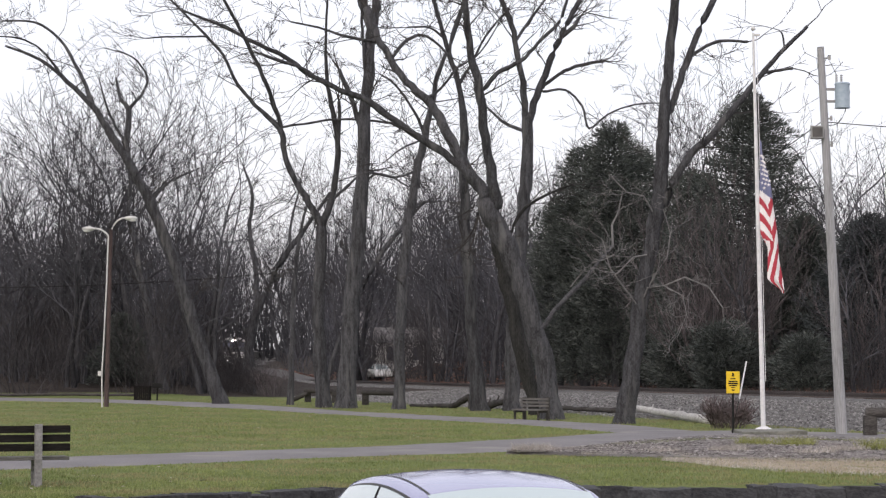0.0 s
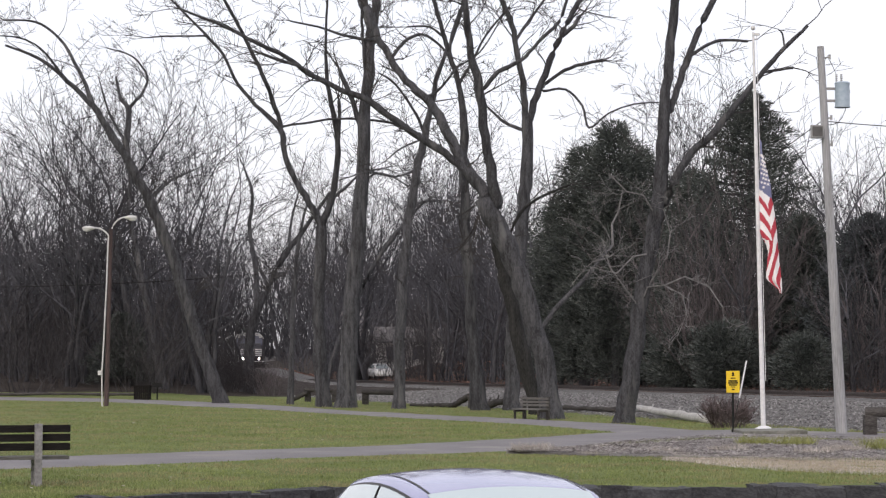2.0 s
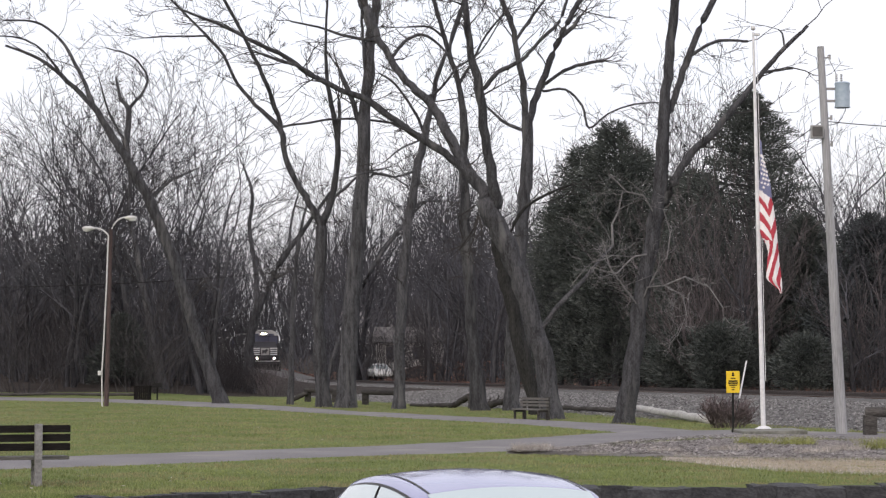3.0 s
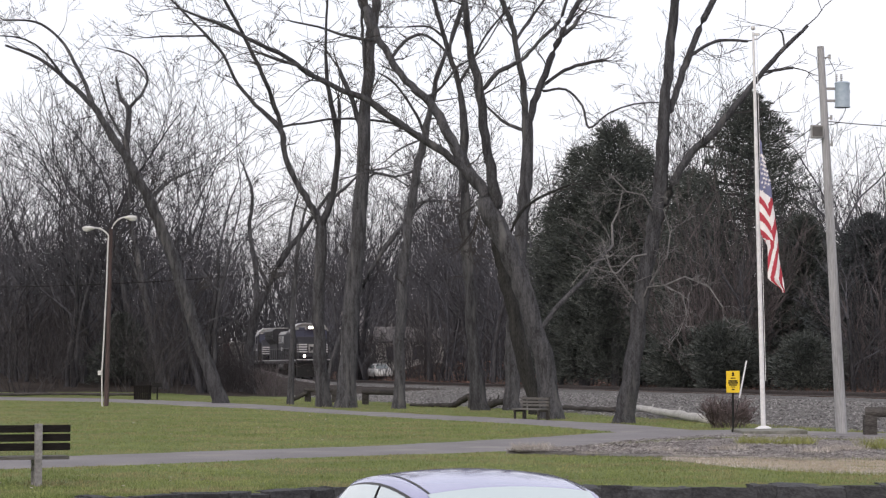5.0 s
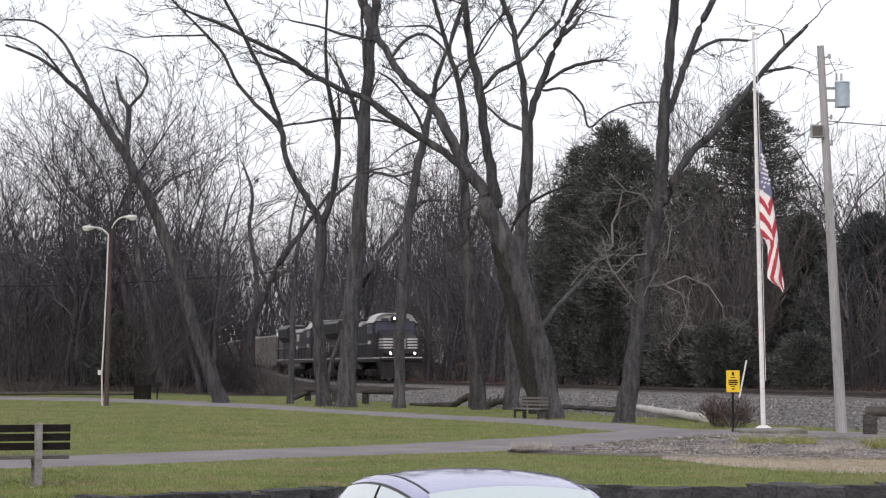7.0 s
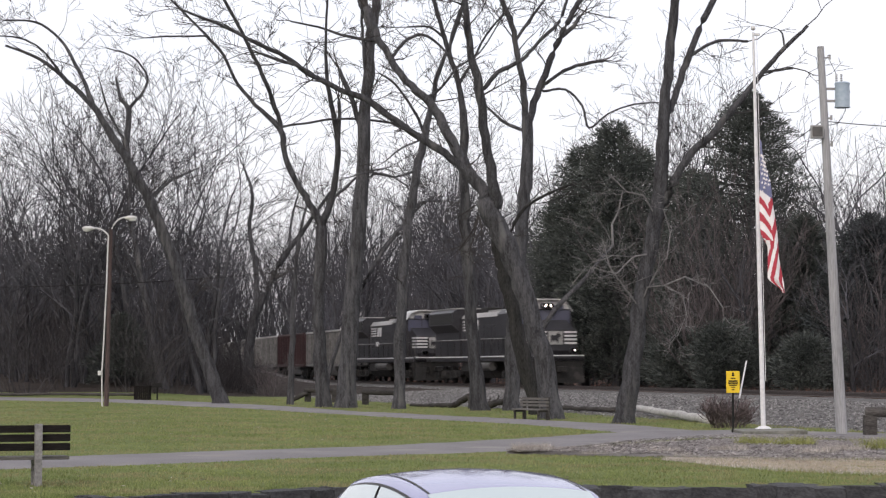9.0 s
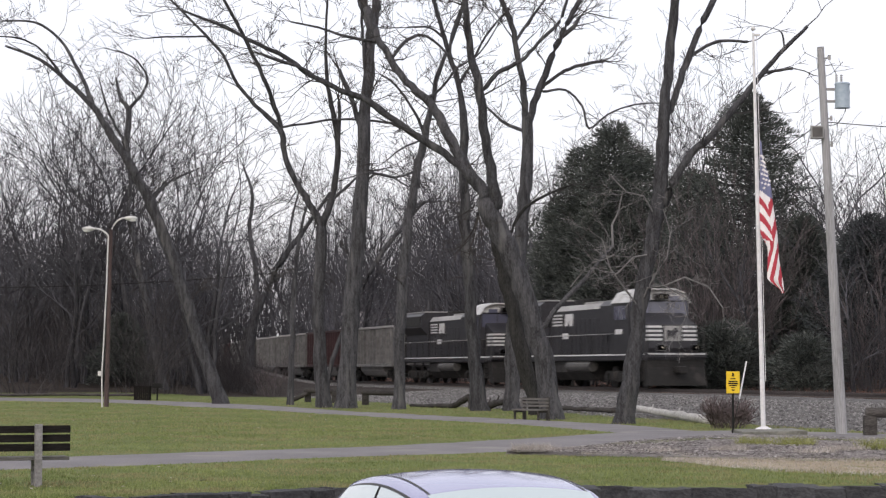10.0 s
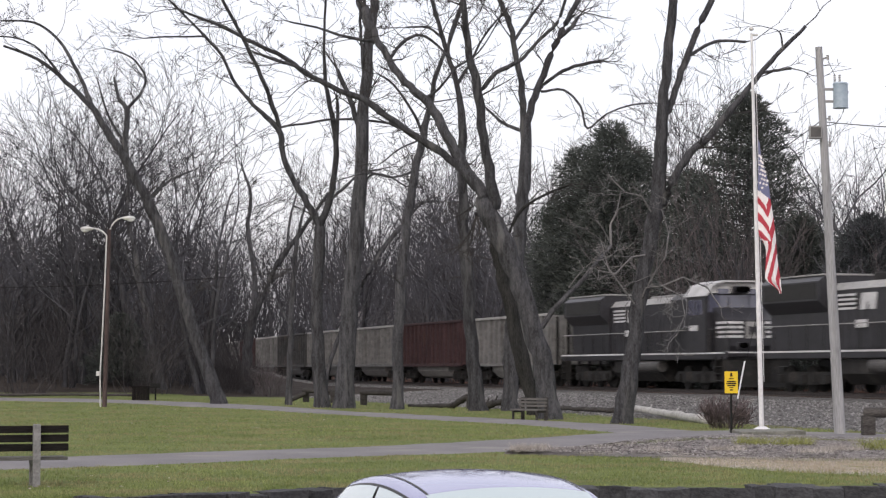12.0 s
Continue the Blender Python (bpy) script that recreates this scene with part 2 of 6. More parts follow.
def rod(bm, a, b, r1, r2=None, sides=10):
    """A tapered round bar from a to b."""
    a, b = Vector(a), Vector(b)
    d = b - a
    m = Matrix.Translation((a + b) / 2) @ d.to_track_quat("Z", "Y").to_matrix().to_4x4()
    bmesh.ops.create_cone(bm, cap_ends=True, segments=sides, radius1=r1, radius2=r1 if r2 is None else r2, depth=d.length, matrix=m)
    return bm


def prism(bm, outline, axis, lo, hi):
    """A straight prism: outline points in the two axes other than axis, from lo to hi."""
    def at(p, q, k):
        return {"x": (k, p, q), "y": (p, k, q), "z": (p, q, k)}[axis]
    a = [bm.verts.new(at(p, q, lo)) for p, q in outline]
    b = [bm.verts.new(at(p, q, hi)) for p, q in outline]
    n = len(a)
    bm.faces.new(a[::-1])
    bm.faces.new(b)
    for i in range(n):
        bm.faces.new((a[i], a[(i + 1) % n], b[(i + 1) % n], b[i]))
    bmesh.ops.recalc_face_normals(bm, faces=bm.faces)
    return bm


def B():
    return bmesh.new()


def sweep(V, Fc, pts, radii, sides):
    """Adds a tube along pts to the lists V and Fc."""
    base = len(V)
    n = len(pts)
    for i in range(n):
        a, b = pts[max(i - 1, 0)], pts[min(i + 1, n - 1)]
        dx, dy, dz = b[0] - a[0], b[1] - a[1], b[2] - a[2]
        k = math.sqrt(dx * dx + dy * dy + dz * dz) or 1.0
        dx, dy, dz = dx / k, dy / k, dz / k
        if abs(dz) < 0.9:
            ux, uy, uz = -dy, dx, 0.0
        else:
            ux, uy, uz = 0.0, -dz, dy
        k = math.sqrt(ux * ux + uy * uy + uz * uz) or 1.0
        ux, uy, uz = ux / k, uy / k, uz / k
        vx, vy, vz = dy * uz - dz * uy, dz * ux - dx * uz, dx * uy - dy * ux
        p, r = pts[i], radii[i]
        for s in range(sides):
            c, t = math.cos(6.2832 * s / sides) * r, math.sin(6.2832 * s / sides) * r
            V.append((p[0] + ux * c + vx * t, p[1] + uy * c + vy * t, p[2] + uz * c + vz * t))
    for i in range(n - 1):
        for s in range(sides):
            a, b = base + i * sides + s, base + i * sides + (s + 1) % sides
            Fc.append((a, b, b + sides, a + sides))
    Fc.append(tuple(base + (n - 1) * sides + s for s in range(sides)))


# ---- the line of the railway ----
def track_x(y):
    """The track's middle: straight near by, on a long bend farther off."""
    q = min(y, 330.0)
    x = 39.66 - 0.2907 * q + (6e-4 * (q - 128) ** 2 if q > 128 else 0.0)
    return x - 0.048 * (y - q)


def off_track(x, y):
    """Metres from the track's middle, on the near side negative."""
    return (x - track_x(y)) * 0.962


def wall_y(x):
    """The line of the stone edging between the car park and the lawn."""
    return 28.95 + 0.12 * x if x > -1.4 else 28.78 + 0.74 * (x + 1.4)


def smooth(a, b, v):
    v = min(max((v - a) / (b - a), 0), 1)
    return v * v * (3 - 2 * v)


RAIL = 0.68


def ground_z(x, y):
    d = off_track(x, y)
    if y < wall_y(x) - 0.25 and y < 29.6:
        return -0.5
    bumps = 0.035 * noise.noise((x * 0.15, y * 0.15, 0)) + 0.012 * noise.noise((x * 0.9, y * 0.9, 3))
    if y > 20:
        bumps *= smooth(20, 40, y)
    z = bumps
    z += 0.40 * smooth(-13.0, -3.0, d) * (1 if y < 420 else 0)
    if d > 3.5:
        z += -0.35 * smooth(3.5, 6, d) + 1.9 * smooth(6, 16, d) + (0.35 * noise.noise((x * 0.12, y * 0.12, 9)) * smooth(8, 14, d))
    z += 3.0 * smooth(260, 460, y) + 1.2 * smooth(112, 135, y) * smooth(-8, -20, x)
    z += 5 * smooth(400, 900, y)
    return z


def axis_steps(stops):
    out = []
    for a, b, s in stops:
        k = max(1, round((b - a) / s))
        out += [a + (b - a) * i / k for i in range(k)]
    return out + [stops[-1][1]]


gx = axis_steps([(-3000, -400, 400), (-400, -80, 20), (-80, -30, 3), (-30, 36, 0.6), (36, 90, 3), (90, 400, 20), (400, 3000, 400)])
gy = axis_steps([(-600, -40, 80), (-40, 24, 8), (24, 32, 0.4), (32, 140, 0.8), (140, 300, 4), (300, 900, 30), (900, 4900, 400)])
verts = [(x, y, ground_z(x, y)) for y in gy for x in gx]
nx = len(gx)
faces, kinds = [], []
for j in range(len(gy) - 1):
    for i in range(nx - 1):
        a = j * nx + i
        faces.append((a, a + 1, a + nx + 1, a + nx))
        x, y = (gx[i] + gx[i + 1]) / 2, (gy[j] + gy[j + 1]) / 2
        d = off_track(x, y) + 0.5 * noise.noise((x * 0.5, y * 0.5, 1))
        if y < wall_y(x) - 0.2:
            kinds.append(1)
        elif y > 420 or abs(x) > 400:
            kinds.append(4)
        elif (-12.6 if y < 121 else -3.4) < d < 4.2:
            kinds.append(2)
        elif d >= 4.2 or (y > 119 + 1.5 * noise.noise((x * 0.2, 0, 0)) and d < -3.4):
            kinds.append(3)
        else:
            kinds.append(0)
ground = raw("ground", verts, faces, M["lawn"], smooth=True)
for key in ("lot", "gravel", "litter", "distant"):
    ground.data.materials.append(M[key])
ground.data.polygons.foreach_set("material_index", kinds)
tagged(ground, "park lawn, car park, gravel and leafy woodland floor", "ground", kind="structure")


def ribbon(name, left, right, material, label, lift=0.02, steps=60, category="path", ragged=0.06, rim=0.06):
    """A paved strip between two edge lines (each a function of 0 to 1), draped on the ground, with a thin edge."""
    V, Fc = [], []
    across = 8
    for i in range(steps + 1):
        t = i / steps
        (ax, ay), (bx, by) = left(t), right(t)
        for k in range(across + 1):
            s = k / across
            x, y = ax + (bx - ax) * s, ay + (by - ay) * s
            edge = k in (0, across)
            if edge:
                w = noise.noise((x * 0.9, y * 0.9, 5)) + 0.6 * noise.noise((x * 3.1, y * 3.1, 6))
                y += ragged * w
            V.append((x, y, ground_z(x, y) + (lift - rim if edge else lift)))
    n = across + 1
    for i in range(steps):
        for k in range(across):
            a = i * n + k
            Fc.append((a, a + 1, a + n + 1, a + n))
    return tagged(raw(name, V, Fc, material, smooth=True), label, category, kind="structure")


def poly(points):
    """A smooth line through a few points, from 0 to 1."""
    pts = [Vector((x, y, 0)) for x, y in points]

    def at(t):
        k = t * (len(pts) - 1)
        i = min(int(k), len(pts) - 2)
        u = k - i
        p0, p1, p2, p3 = pts[max(i - 1, 0)], pts[i], pts[i + 1], pts[min(i + 2, len(pts) - 1)]
        q = 0.5 * (2 * p1 + (p2 - p0) * u + (2 * p0 - 5 * p1 + 4 * p2 - p3) * u * u + (3 * p1 - p0 - 3 * p2 + p3) * u ** 3)
        return q.x, q.y
    return at


# the near path sweeps from the left to the junction by the flagpole, and on to the right
path_near = poly([(-18.0, 24.5), (-7.07, 33.9), (-2.84, 37.7), (0.17, 40.4), (2.5, 43.5), (4.8, 47.6), (7.2, 49.2), (10.2, 47.6), (16.0, 43.0), (30, 33)])
path_far = poly([(-20.0, 28.0), (-8.0, 38.4), (-3.22, 42.7), (0.2, 46.9), (2.6, 50.2), (4.3, 53.6), (7.5, 56.0), (11.0, 52.9), (18.0, 48.0), (33, 38)])
ribbon("path", path_near, path_far, M["asphalt"], "worn gray asphalt park path", 0.03, 120)
walk_near = poly([(-34, 110), (-18.9, 104.0), (-8.8, 86.5), (-1.54, 69.4), (1.91, 62.2), (4.0, 55.5), (4.7, 50.4)])
walk_far = poly([(-38, 122), (-20.7, 113.6), (-10.1, 98.0), (-1.69, 75.8), (2.1, 68.0), (5.16, 61.2), (7.2, 53.4)])
ribbon("path", walk_near, walk_far, M["asphalt"], "narrow gray asphalt path across the lawn", 0.037, 120)
# the planting bed round the flagpole, and the worn strip in front of it
bed_near = poly([(1.2, 40.9), (2.6, 39.6), (4.3, 38.6), (6.0, 38.0), (7.9, 37.7), (12, 37.4)])
bed_far = poly([(1.5, 41.3), (2.8, 43.2), (4.6, 46.6), (7.0, 49.0), (9.6, 47.3), (14, 43.5)])
ribbon("planting_bed", bed_near, bed_far, M["mulch"], "mulched planting bed with gravel and dry stems", 0.05, 160, "flower bed", 0.35, 0.055)
worn_near = poly([(3.9, 37.5), (4.9, 35.0), (6.4, 33.2), (8.5, 33.0), (12, 33.6)])
worn_far = poly([(4.0, 37.9), (5.2, 38.0), (6.6, 37.6), (8.6, 37.4), (12, 37.2)])
ribbon("bare_strip", worn_near, worn_far, M["dead_grass"], "strip of dry tan grass before the bed", 0.02, 160, "ground", 0.55, 0.025)


def scatter(name, count, where, build, material, label, category, seed):
    """Many small pieces in one mesh of kind stuff: where(rng) gives x, y or nothing, build adds one piece."""
    rng = random.Random(seed)
    V, Fc = [], []
    for _ in range(count):
        p = where(rng)
        if p:
            build(rng, V, Fc, p[0], p[1], ground_z(*p))
    return tagged(raw(name, V, Fc, material), label, category, kind="stuff")


def tuft(h, w, n, lean=0.6):
    def build(rng, V, Fc, x, y, z):
        for _ in range(n):
            a = rng.uniform(0, 6.283)
            px, py = x + rng.uniform(-w, w) * 2, y + rng.uniform(-w, w) * 2
            hh = h * rng.uniform(0.5, 1.3)
            k = len(V)
            lx, ly = rng.uniform(-lean, lean) * hh, rng.uniform(-lean, lean) * hh
            c, s = math.cos(a) * w * 0.25, math.sin(a) * w * 0.25
            V.extend([(px - c, py - s, z - 0.01), (px + c, py + s, z - 0.01), (px + lx, py + ly, z + hh)])
            Fc.append((k, k + 1, k + 2))
    return build


def in_view(rng, y0, y1, margin=1.5, power=1.0):
    y = y0 + (y1 - y0) * rng.random() ** power
    half = y * 0.2091 + margin
    return rng.uniform(-half, half), y


PAVED = {}


def paved_cells(near, far):
    """The quarter-metre cells that a strip covers."""
    if near not in PAVED:
        cells = set()
        for i in range(701):
            n, f = near(i / 700), far(i / 700)
            for k in range(3, 78):
                x, y = n[0] + (f[0] - n[0]) * k / 80, n[1] + (f[1] - n[1]) * k / 80
                cells.add((int(x * 4 // 1), int(y * 4 // 1)))
        PAVED[near] = cells
    return PAVED[near]


def between(near, far, x, y):
    """True where the point lies on the strip between two lines."""
    return (int(x * 4 // 1), int(y * 4 // 1)) in paved_cells(near, far)


def on_lawn(rng):
    x, y = in_view(rng, 26.2, 112, 1.0, 1.7)
    if y < wall_y(x) + 0.2 or off_track(x, y) > -12.4:
        return None
    if between(path_near, path_far, x, y) or between(walk_near, walk_far, x, y):
        return None
    if x > 1.2 and 36.5 < y < 50 and between(bed_near, bed_far, x, y):
        return None
    if x > 3.9 and 33 < y < 37.8 and between(worn_near, worn_far, x, y) and rng.random() < 0.55:
        return None
    return x, y


def far_lawn(rng):
    p = on_lawn(rng)
    return p if p and p[1] > 48 else None


def pebble(size, flat=0.7):
    def build(rng, V, Fc, x, y, z):
        s = size * rng.uniform(0.5, 1.5)
        k = len(V)
        a = rng.uniform(0, 6.28)
        for i in range(4):
            r = s * rng.uniform(0.7, 1.1)
            V.append((x + math.cos(a + i * 1.571) * r, y + math.sin(a + i * 1.571) * r, z + s * flat * rng.uniform(-0.1, 0.5)))
        V.append((x + rng.uniform(-0.3, 0.3) * s, y + rng.uniform(-0.3, 0.3) * s, z + s * flat * rng.uniform(0.8, 1.4)))
        for i in range(4):
            Fc.append((k + i, k + (i + 1) % 4, k + 4))
    return build


def on_gravel(rng):
    y = rng.uniform(52, 175)
    d = rng.uniform(-12.6 if y < 121 else -3.4, -1.2)
    x = track_x(y) + d / 0.962
    return (x, y) if abs(x) < y * 0.2091 + 1 else None


def flake(size):
    def build(rng, V, Fc, x, y, z):
        k = len(V)
        s = size * rng.uniform(0.5, 1.6)
        a, b = rng.uniform(0, 6.28), rng.uniform(-0.6, 0.9)
        c, t = math.cos(a) * s, math.sin(a) * s
        u = s * 0.45
        V.extend([(x - c, y - t, z + 0.075), (x + t * 0.4, y - c * 0.4, z + 0.08 + u * abs(b)), (x + c, y + t, z + 0.08 + u * max(b, 0)), (x - t * 0.4, y + c * 0.4, z + 0.08)])
        Fc.append((k, k + 1, k + 2, k + 3))
    return build


def in_bed(rng):
    t, s = rng.uniform(0, 0.93), rng.uniform(-0.1, 1.03)
    n, f = bed_near(t), bed_far(t)
    return n[0] + (f[0] - n[0]) * s, n[1] + (f[1] - n[1]) * s


def track_verge(rng):
    y = rng.uniform(68, 170)
    x = track_x(y) + rng.uniform(4.2, 7.5)
    return (x, y) if abs(x) < y * 0.2091 + 1 else None


def in_strip(rng):
    t, s = rng.random(), rng.uniform(-0.2, 1.1)
    n, f = worn_near(t), worn_far(t)
    return n[0] + (f[0] - n[0]) * s, n[1] + (f[1] - n[1]) * s


def on_bank(rng):
    y = rng.uniform(75, 240)
    x = track_x(y) + rng.uniform(4, 18)
    return (x, y) if abs(x) < y * 0.2091 + 2 else None


def build_ground_cover():
    scatter("grass", 105000, on_lawn, tuft(0.038, 0.028, 3), M["blade"], "short winter lawn grass", "grass", 3)
    scatter("grass", 42000, far_lawn, tuft(0.055, 0.05, 2), M["blade"], "short winter lawn grass farther off", "grass", 13)
    scatter("ballast", 38000, on_gravel, pebble(0.05), M["stone"], "gray crushed stone ballast beside the track", "gravel", 4)
    scatter("mulch_chips", 46000, in_bed, flake(0.021), M["chip"], "wood chips and dry leaves on the bed", "mulch", 5)
    scatter("leaf_litter", 16000, on_bank, flake(0.16), M["leaf"], "fallen brown leaves on the bank", "leaves", 6)
    scatter("dry_grass", 5200, track_verge, tuft(0.42, 0.06, 3, 0.35), M["leaf"], "rust-brown dry grass along the far side of the track", "grass", 17)
    scatter("straw", 5200, in_strip, tuft(0.045, 0.03, 3), M["straw"], "dry straw on the worn strip of lawn", "grass", 18)
    scatter("fallen_leaves", 260, on_lawn, flake(0.035), M["straw"], "scattered pale leaves on the lawn", "leaves", 8)


# ---- trees ----
def grow(V, Fc, rng, start, way, length, r, depth, spread=0.55, up=0.25, sides=3, kids=(3, 5), thin=0.6):
    """A crooked branch with side branches, down to twigs."""
    n = 4 if depth > 1 else (3 if depth else 2)
    pts, rad = [start], [r]
    d = Vector(way).normalized()
    p = Vector(start)
    for i in range(n):
        d = (d + Vector((rng.gauss(0, 0.2), rng.gauss(0, 0.2), rng.gauss(0, 0.15) + up * 0.2))).normalized()
        p = p + d * (length / n)
        pts.append(tuple(p))
        rad.append(max(r * (1 - 0.7 * (i + 1) / n), 0.007))
    sweep(V, Fc, pts, rad, sides)
    if depth > 0:
        for _ in range(rng.randint(*kids)):
            k = rng.uniform(0.25, 0.98) * n
            i = min(int(k), n - 1)
            a, b = Vector(pts[i]), Vector(pts[i + 1])
            q = a + (b - a) * (k - i)
            side = Vector((rng.gauss(0, 1), rng.gauss(0, 1), rng.gauss(0, 0.6))).normalized()
            w = ((b - a).normalized() * (1 - spread) + side * spread + Vector((0, 0, up * 0.6))).normalized()
            grow(V, Fc, rng, tuple(q), w, length * rng.uniform(0.4, 0.75), max(rad[i] * thin, 0.009), depth - 1, spread, up, 3, kids, thin)


class bare_tree:
    """A tree with its base at x, y. limb() takes points of offset, height and radius; twigs are grown on every limb."""

    def __init__(self, x, y, label, seed, twigs, bark="bark", twig="twig", minr=0.0):
        self.x, self.y, self.label, self.rng = x, y, label, random.Random(seed)
        self.V, self.F, self.TV, self.TF = [], [], [], []
        self.n, self.twigs, self.bark, self.twig = 0, twigs, bark, twig
        self.ob = thing("bare_tree", pose(x, y, ground_z(x, y)), label, "tree", "park trees")
        self.limbs = []

    def limb(self, *pts):
        rng = self.rng
        drift = 0.0 if self.n == 0 else rng.uniform(-0.35, 0.35)
        y0 = 0.0
        if self.n:
            # start from the nearest point of an earlier limb
            gap, root = min((((pts[0][0] - q[0]) ** 2 + (pts[0][1] - q[2] + 0.1) ** 2), q) for L in self.limbs for q in L[:-1])
            y0 = root[1]
            if gap > 0.02:
                pts = ((root[0], root[2], pts[0][2]),) + pts
        path, rad = [], []
        P3 = []
        x_, z_ = pts[0][0], pts[0][1]
        run = 0.0
        for x, z, r in pts:
            run += math.hypot(x - x_, z - z_)
            x_, z_ = x, z
            P3.append((x, y0 + drift * run, z, r))
        # a smooth line with crooks
        for i in range(len(P3) - 1):
            p0, p1, p2, p3 = P3[max(i - 1, 0)], P3[i], P3[i + 1], P3[min(i + 2, len(P3) - 1)]
            for k in range(4):
                u = k / 4
                q = [0.5 * (2 * p1[c] + (p2[c] - p0[c]) * u + (2 * p0[c] - 5 * p1[c] + 4 * p2[c] - p3[c]) * u * u + (3 * p1[c] - p0[c] - 3 * p2[c] + p3[c]) * u ** 3) for c in range(4)]
                j = min(q[3] * 0.25, 0.05)
                path.append((q[0] + rng.uniform(-j, j), q[1] + rng.uniform(-j, j), q[2] + rng.uniform(-j, j)))
                rad.append(max(q[3], 0.015) * rng.uniform(0.93, 1.07))
        path.append(P3[-1][:3])
        rad.append(P3[-1][3])
        if self.n == 0:
            path[0] = (path[0][0], path[0][1], -0.15)
            rad[0] *= 1.3
        big = rad[0] > 0.18
        V, Fc = ([], [])
        sweep(V, Fc, path, rad, 14 if big else 8)
        me = raw("trunk" if self.n == 0 else "limb", V, Fc, M[self.bark], self.ob, smooth=True)
        self.limbs.append(path)
        self.n += 1
        # shoots
        total = len(path)
        for i in range(2, total):
            if path[i][2] < 4.5:
                continue
            p = Vector(path[i])
            d = (Vector(path[i]) - Vector(path[i - 1])).normalized()
            seg = (Vector(path[i]) - Vector(path[i - 1])).length
            want = seg * self.twigs * (1.35 if rad[i] < 0.12 else 0.5)
            while want > 0:
                if rng.random() < want:
                    side = Vector((rng.gauss(0, 1), rng.gauss(0, 1), rng.gauss(0.2, 0.7))).normalized()
                    w = (d * 0.45 + side * 0.8).normalized()
                    grow(self.TV, self.TF, rng, tuple(p), w, rng.uniform(0.5, 2.0), min(max(rad[i] * 0.35, 0.012), 0.035), 3 if rng.random() < 0.35 else 2, 0.5, 0.15, 3, (2, 4))
                want -= 1
        if self.n > 1:
            d = (Vector(path[-1]) - Vector(path[-3])).normalized()
            for _ in range(round(3 * self.twigs)):
                w = (d + Vector((rng.gauss(0, 0.4), rng.gauss(0, 0.4), rng.gauss(0, 0.3)))).normalized()
                grow(self.TV, self.TF, rng, path[-1], w, rng.uniform(0.7, 1.8), max(rad[-1] * 0.5, 0.014), 2, 0.5, 0.1, 3, (2, 4))
        return me

    def finish(self):
        if self.TV:
            tagged(raw("twig_mass", self.TV, self.TF, M[self.twig], self.ob), kind="stuff")
        return self.ob


# ---- the trees of the lawn ----
# leaning left
t = bare_tree(-9.97, 95.90, 'tall bare leaning deciduous tree with gray bark', 1, 1.0)
t.limb((0.00, 0.00, 0.358), (-0.73, 1.94, 0.307), (-1.90, 5.51, 0.281), (-3.21, 8.85, 0.243), (-4.25, 10.91, 0.205), (-5.29, 12.46, 0.166), (-5.94, 13.49, 0.141), (-7.11, 14.65, 0.102), (-8.41, 15.69, 0.077), (-9.96, 16.29, 0.051))
t.limb((-5.94, 13.49, 0.115), (-6.34, 14.52, 0.090), (-7.12, 15.95, 0.077), (-7.78, 16.86, 0.064), (-8.94, 17.64, 0.051), (-10.49, 17.77, 0.038))
t.limb((-7.50, 15.09, 0.064), (-8.28, 16.08, 0.038), (-9.19, 16.55, 0.038), (-10.43, 16.65, 0.026))
t.limb((-3.21, 9.36, 0.064), (-2.45, 10.08, 0.064), (-1.81, 10.39, 0.051), (-1.17, 10.65, 0.026))
t.finish()
# fork
t = bare_tree(-5.02, 88.96, 'bare forked deciduous tree, dark gray bark', 2, 1.0)
t.limb((0.00, 0.00, 0.332), (-0.18, 2.86, 0.261), (-0.16, 5.71, 0.249), (-0.12, 7.61, 0.225))
t.limb((-0.12, 7.61, 0.154), (-0.60, 8.57, 0.142), (-1.27, 9.64, 0.130), (-1.63, 10.72, 0.119), (-1.82, 11.67, 0.119), (-2.83, 12.63, 0.083), (-3.55, 13.47, 0.071), (-4.15, 14.67, 0.059), (-4.88, 15.51, 0.059), (-5.84, 16.48, 0.047), (-6.68, 17.32, 0.047))
t.limb((-1.75, 11.67, 0.095), (-2.12, 12.87, 0.095), (-2.60, 14.07, 0.083), (-3.08, 15.03, 0.071), (-3.56, 16.00, 0.071), (-4.29, 17.32, 0.059))
t.limb((-1.75, 11.72, 0.047), (-0.80, 11.86, 0.047), (0.63, 12.06, 0.047), (2.54, 11.96, 0.047), (3.61, 11.62, 0.036))
t.limb((-0.07, 7.61, 0.154), (0.40, 9.04, 0.130), (0.59, 10.72, 0.119), (0.39, 12.39, 0.107), (0.15, 13.59, 0.083), (0.07, 15.27, 0.059), (0.14, 17.32, 0.047))
t.limb((0.16, 8.57, 0.071), (0.88, 9.16, 0.059), (1.59, 9.76, 0.047), (2.54, 10.00, 0.036))
t.limb((-4.83, 15.47, 0.047), (-5.59, 15.49, 0.036), (-6.55, 15.51, 0.036), (-7.50, 15.47, 0.024))
t.limb((0.54, 10.72, 0.083), (0.65, 11.67, 0.083), (0.63, 12.87, 0.071))
t.finish()
# straight
t = bare_tree(-4.01, 87.69, 'tall straight bare deciduous tree with gray bark', 3, 1.0)
t.limb((0.00, 0.00, 0.421), (0.13, 2.84, 0.351), (0.36, 5.88, 0.327), (0.59, 8.70, 0.292), (0.75, 11.77, 0.257), (0.91, 13.89, 0.234), (1.09, 16.03, 0.199), (1.28, 17.10, 0.175))
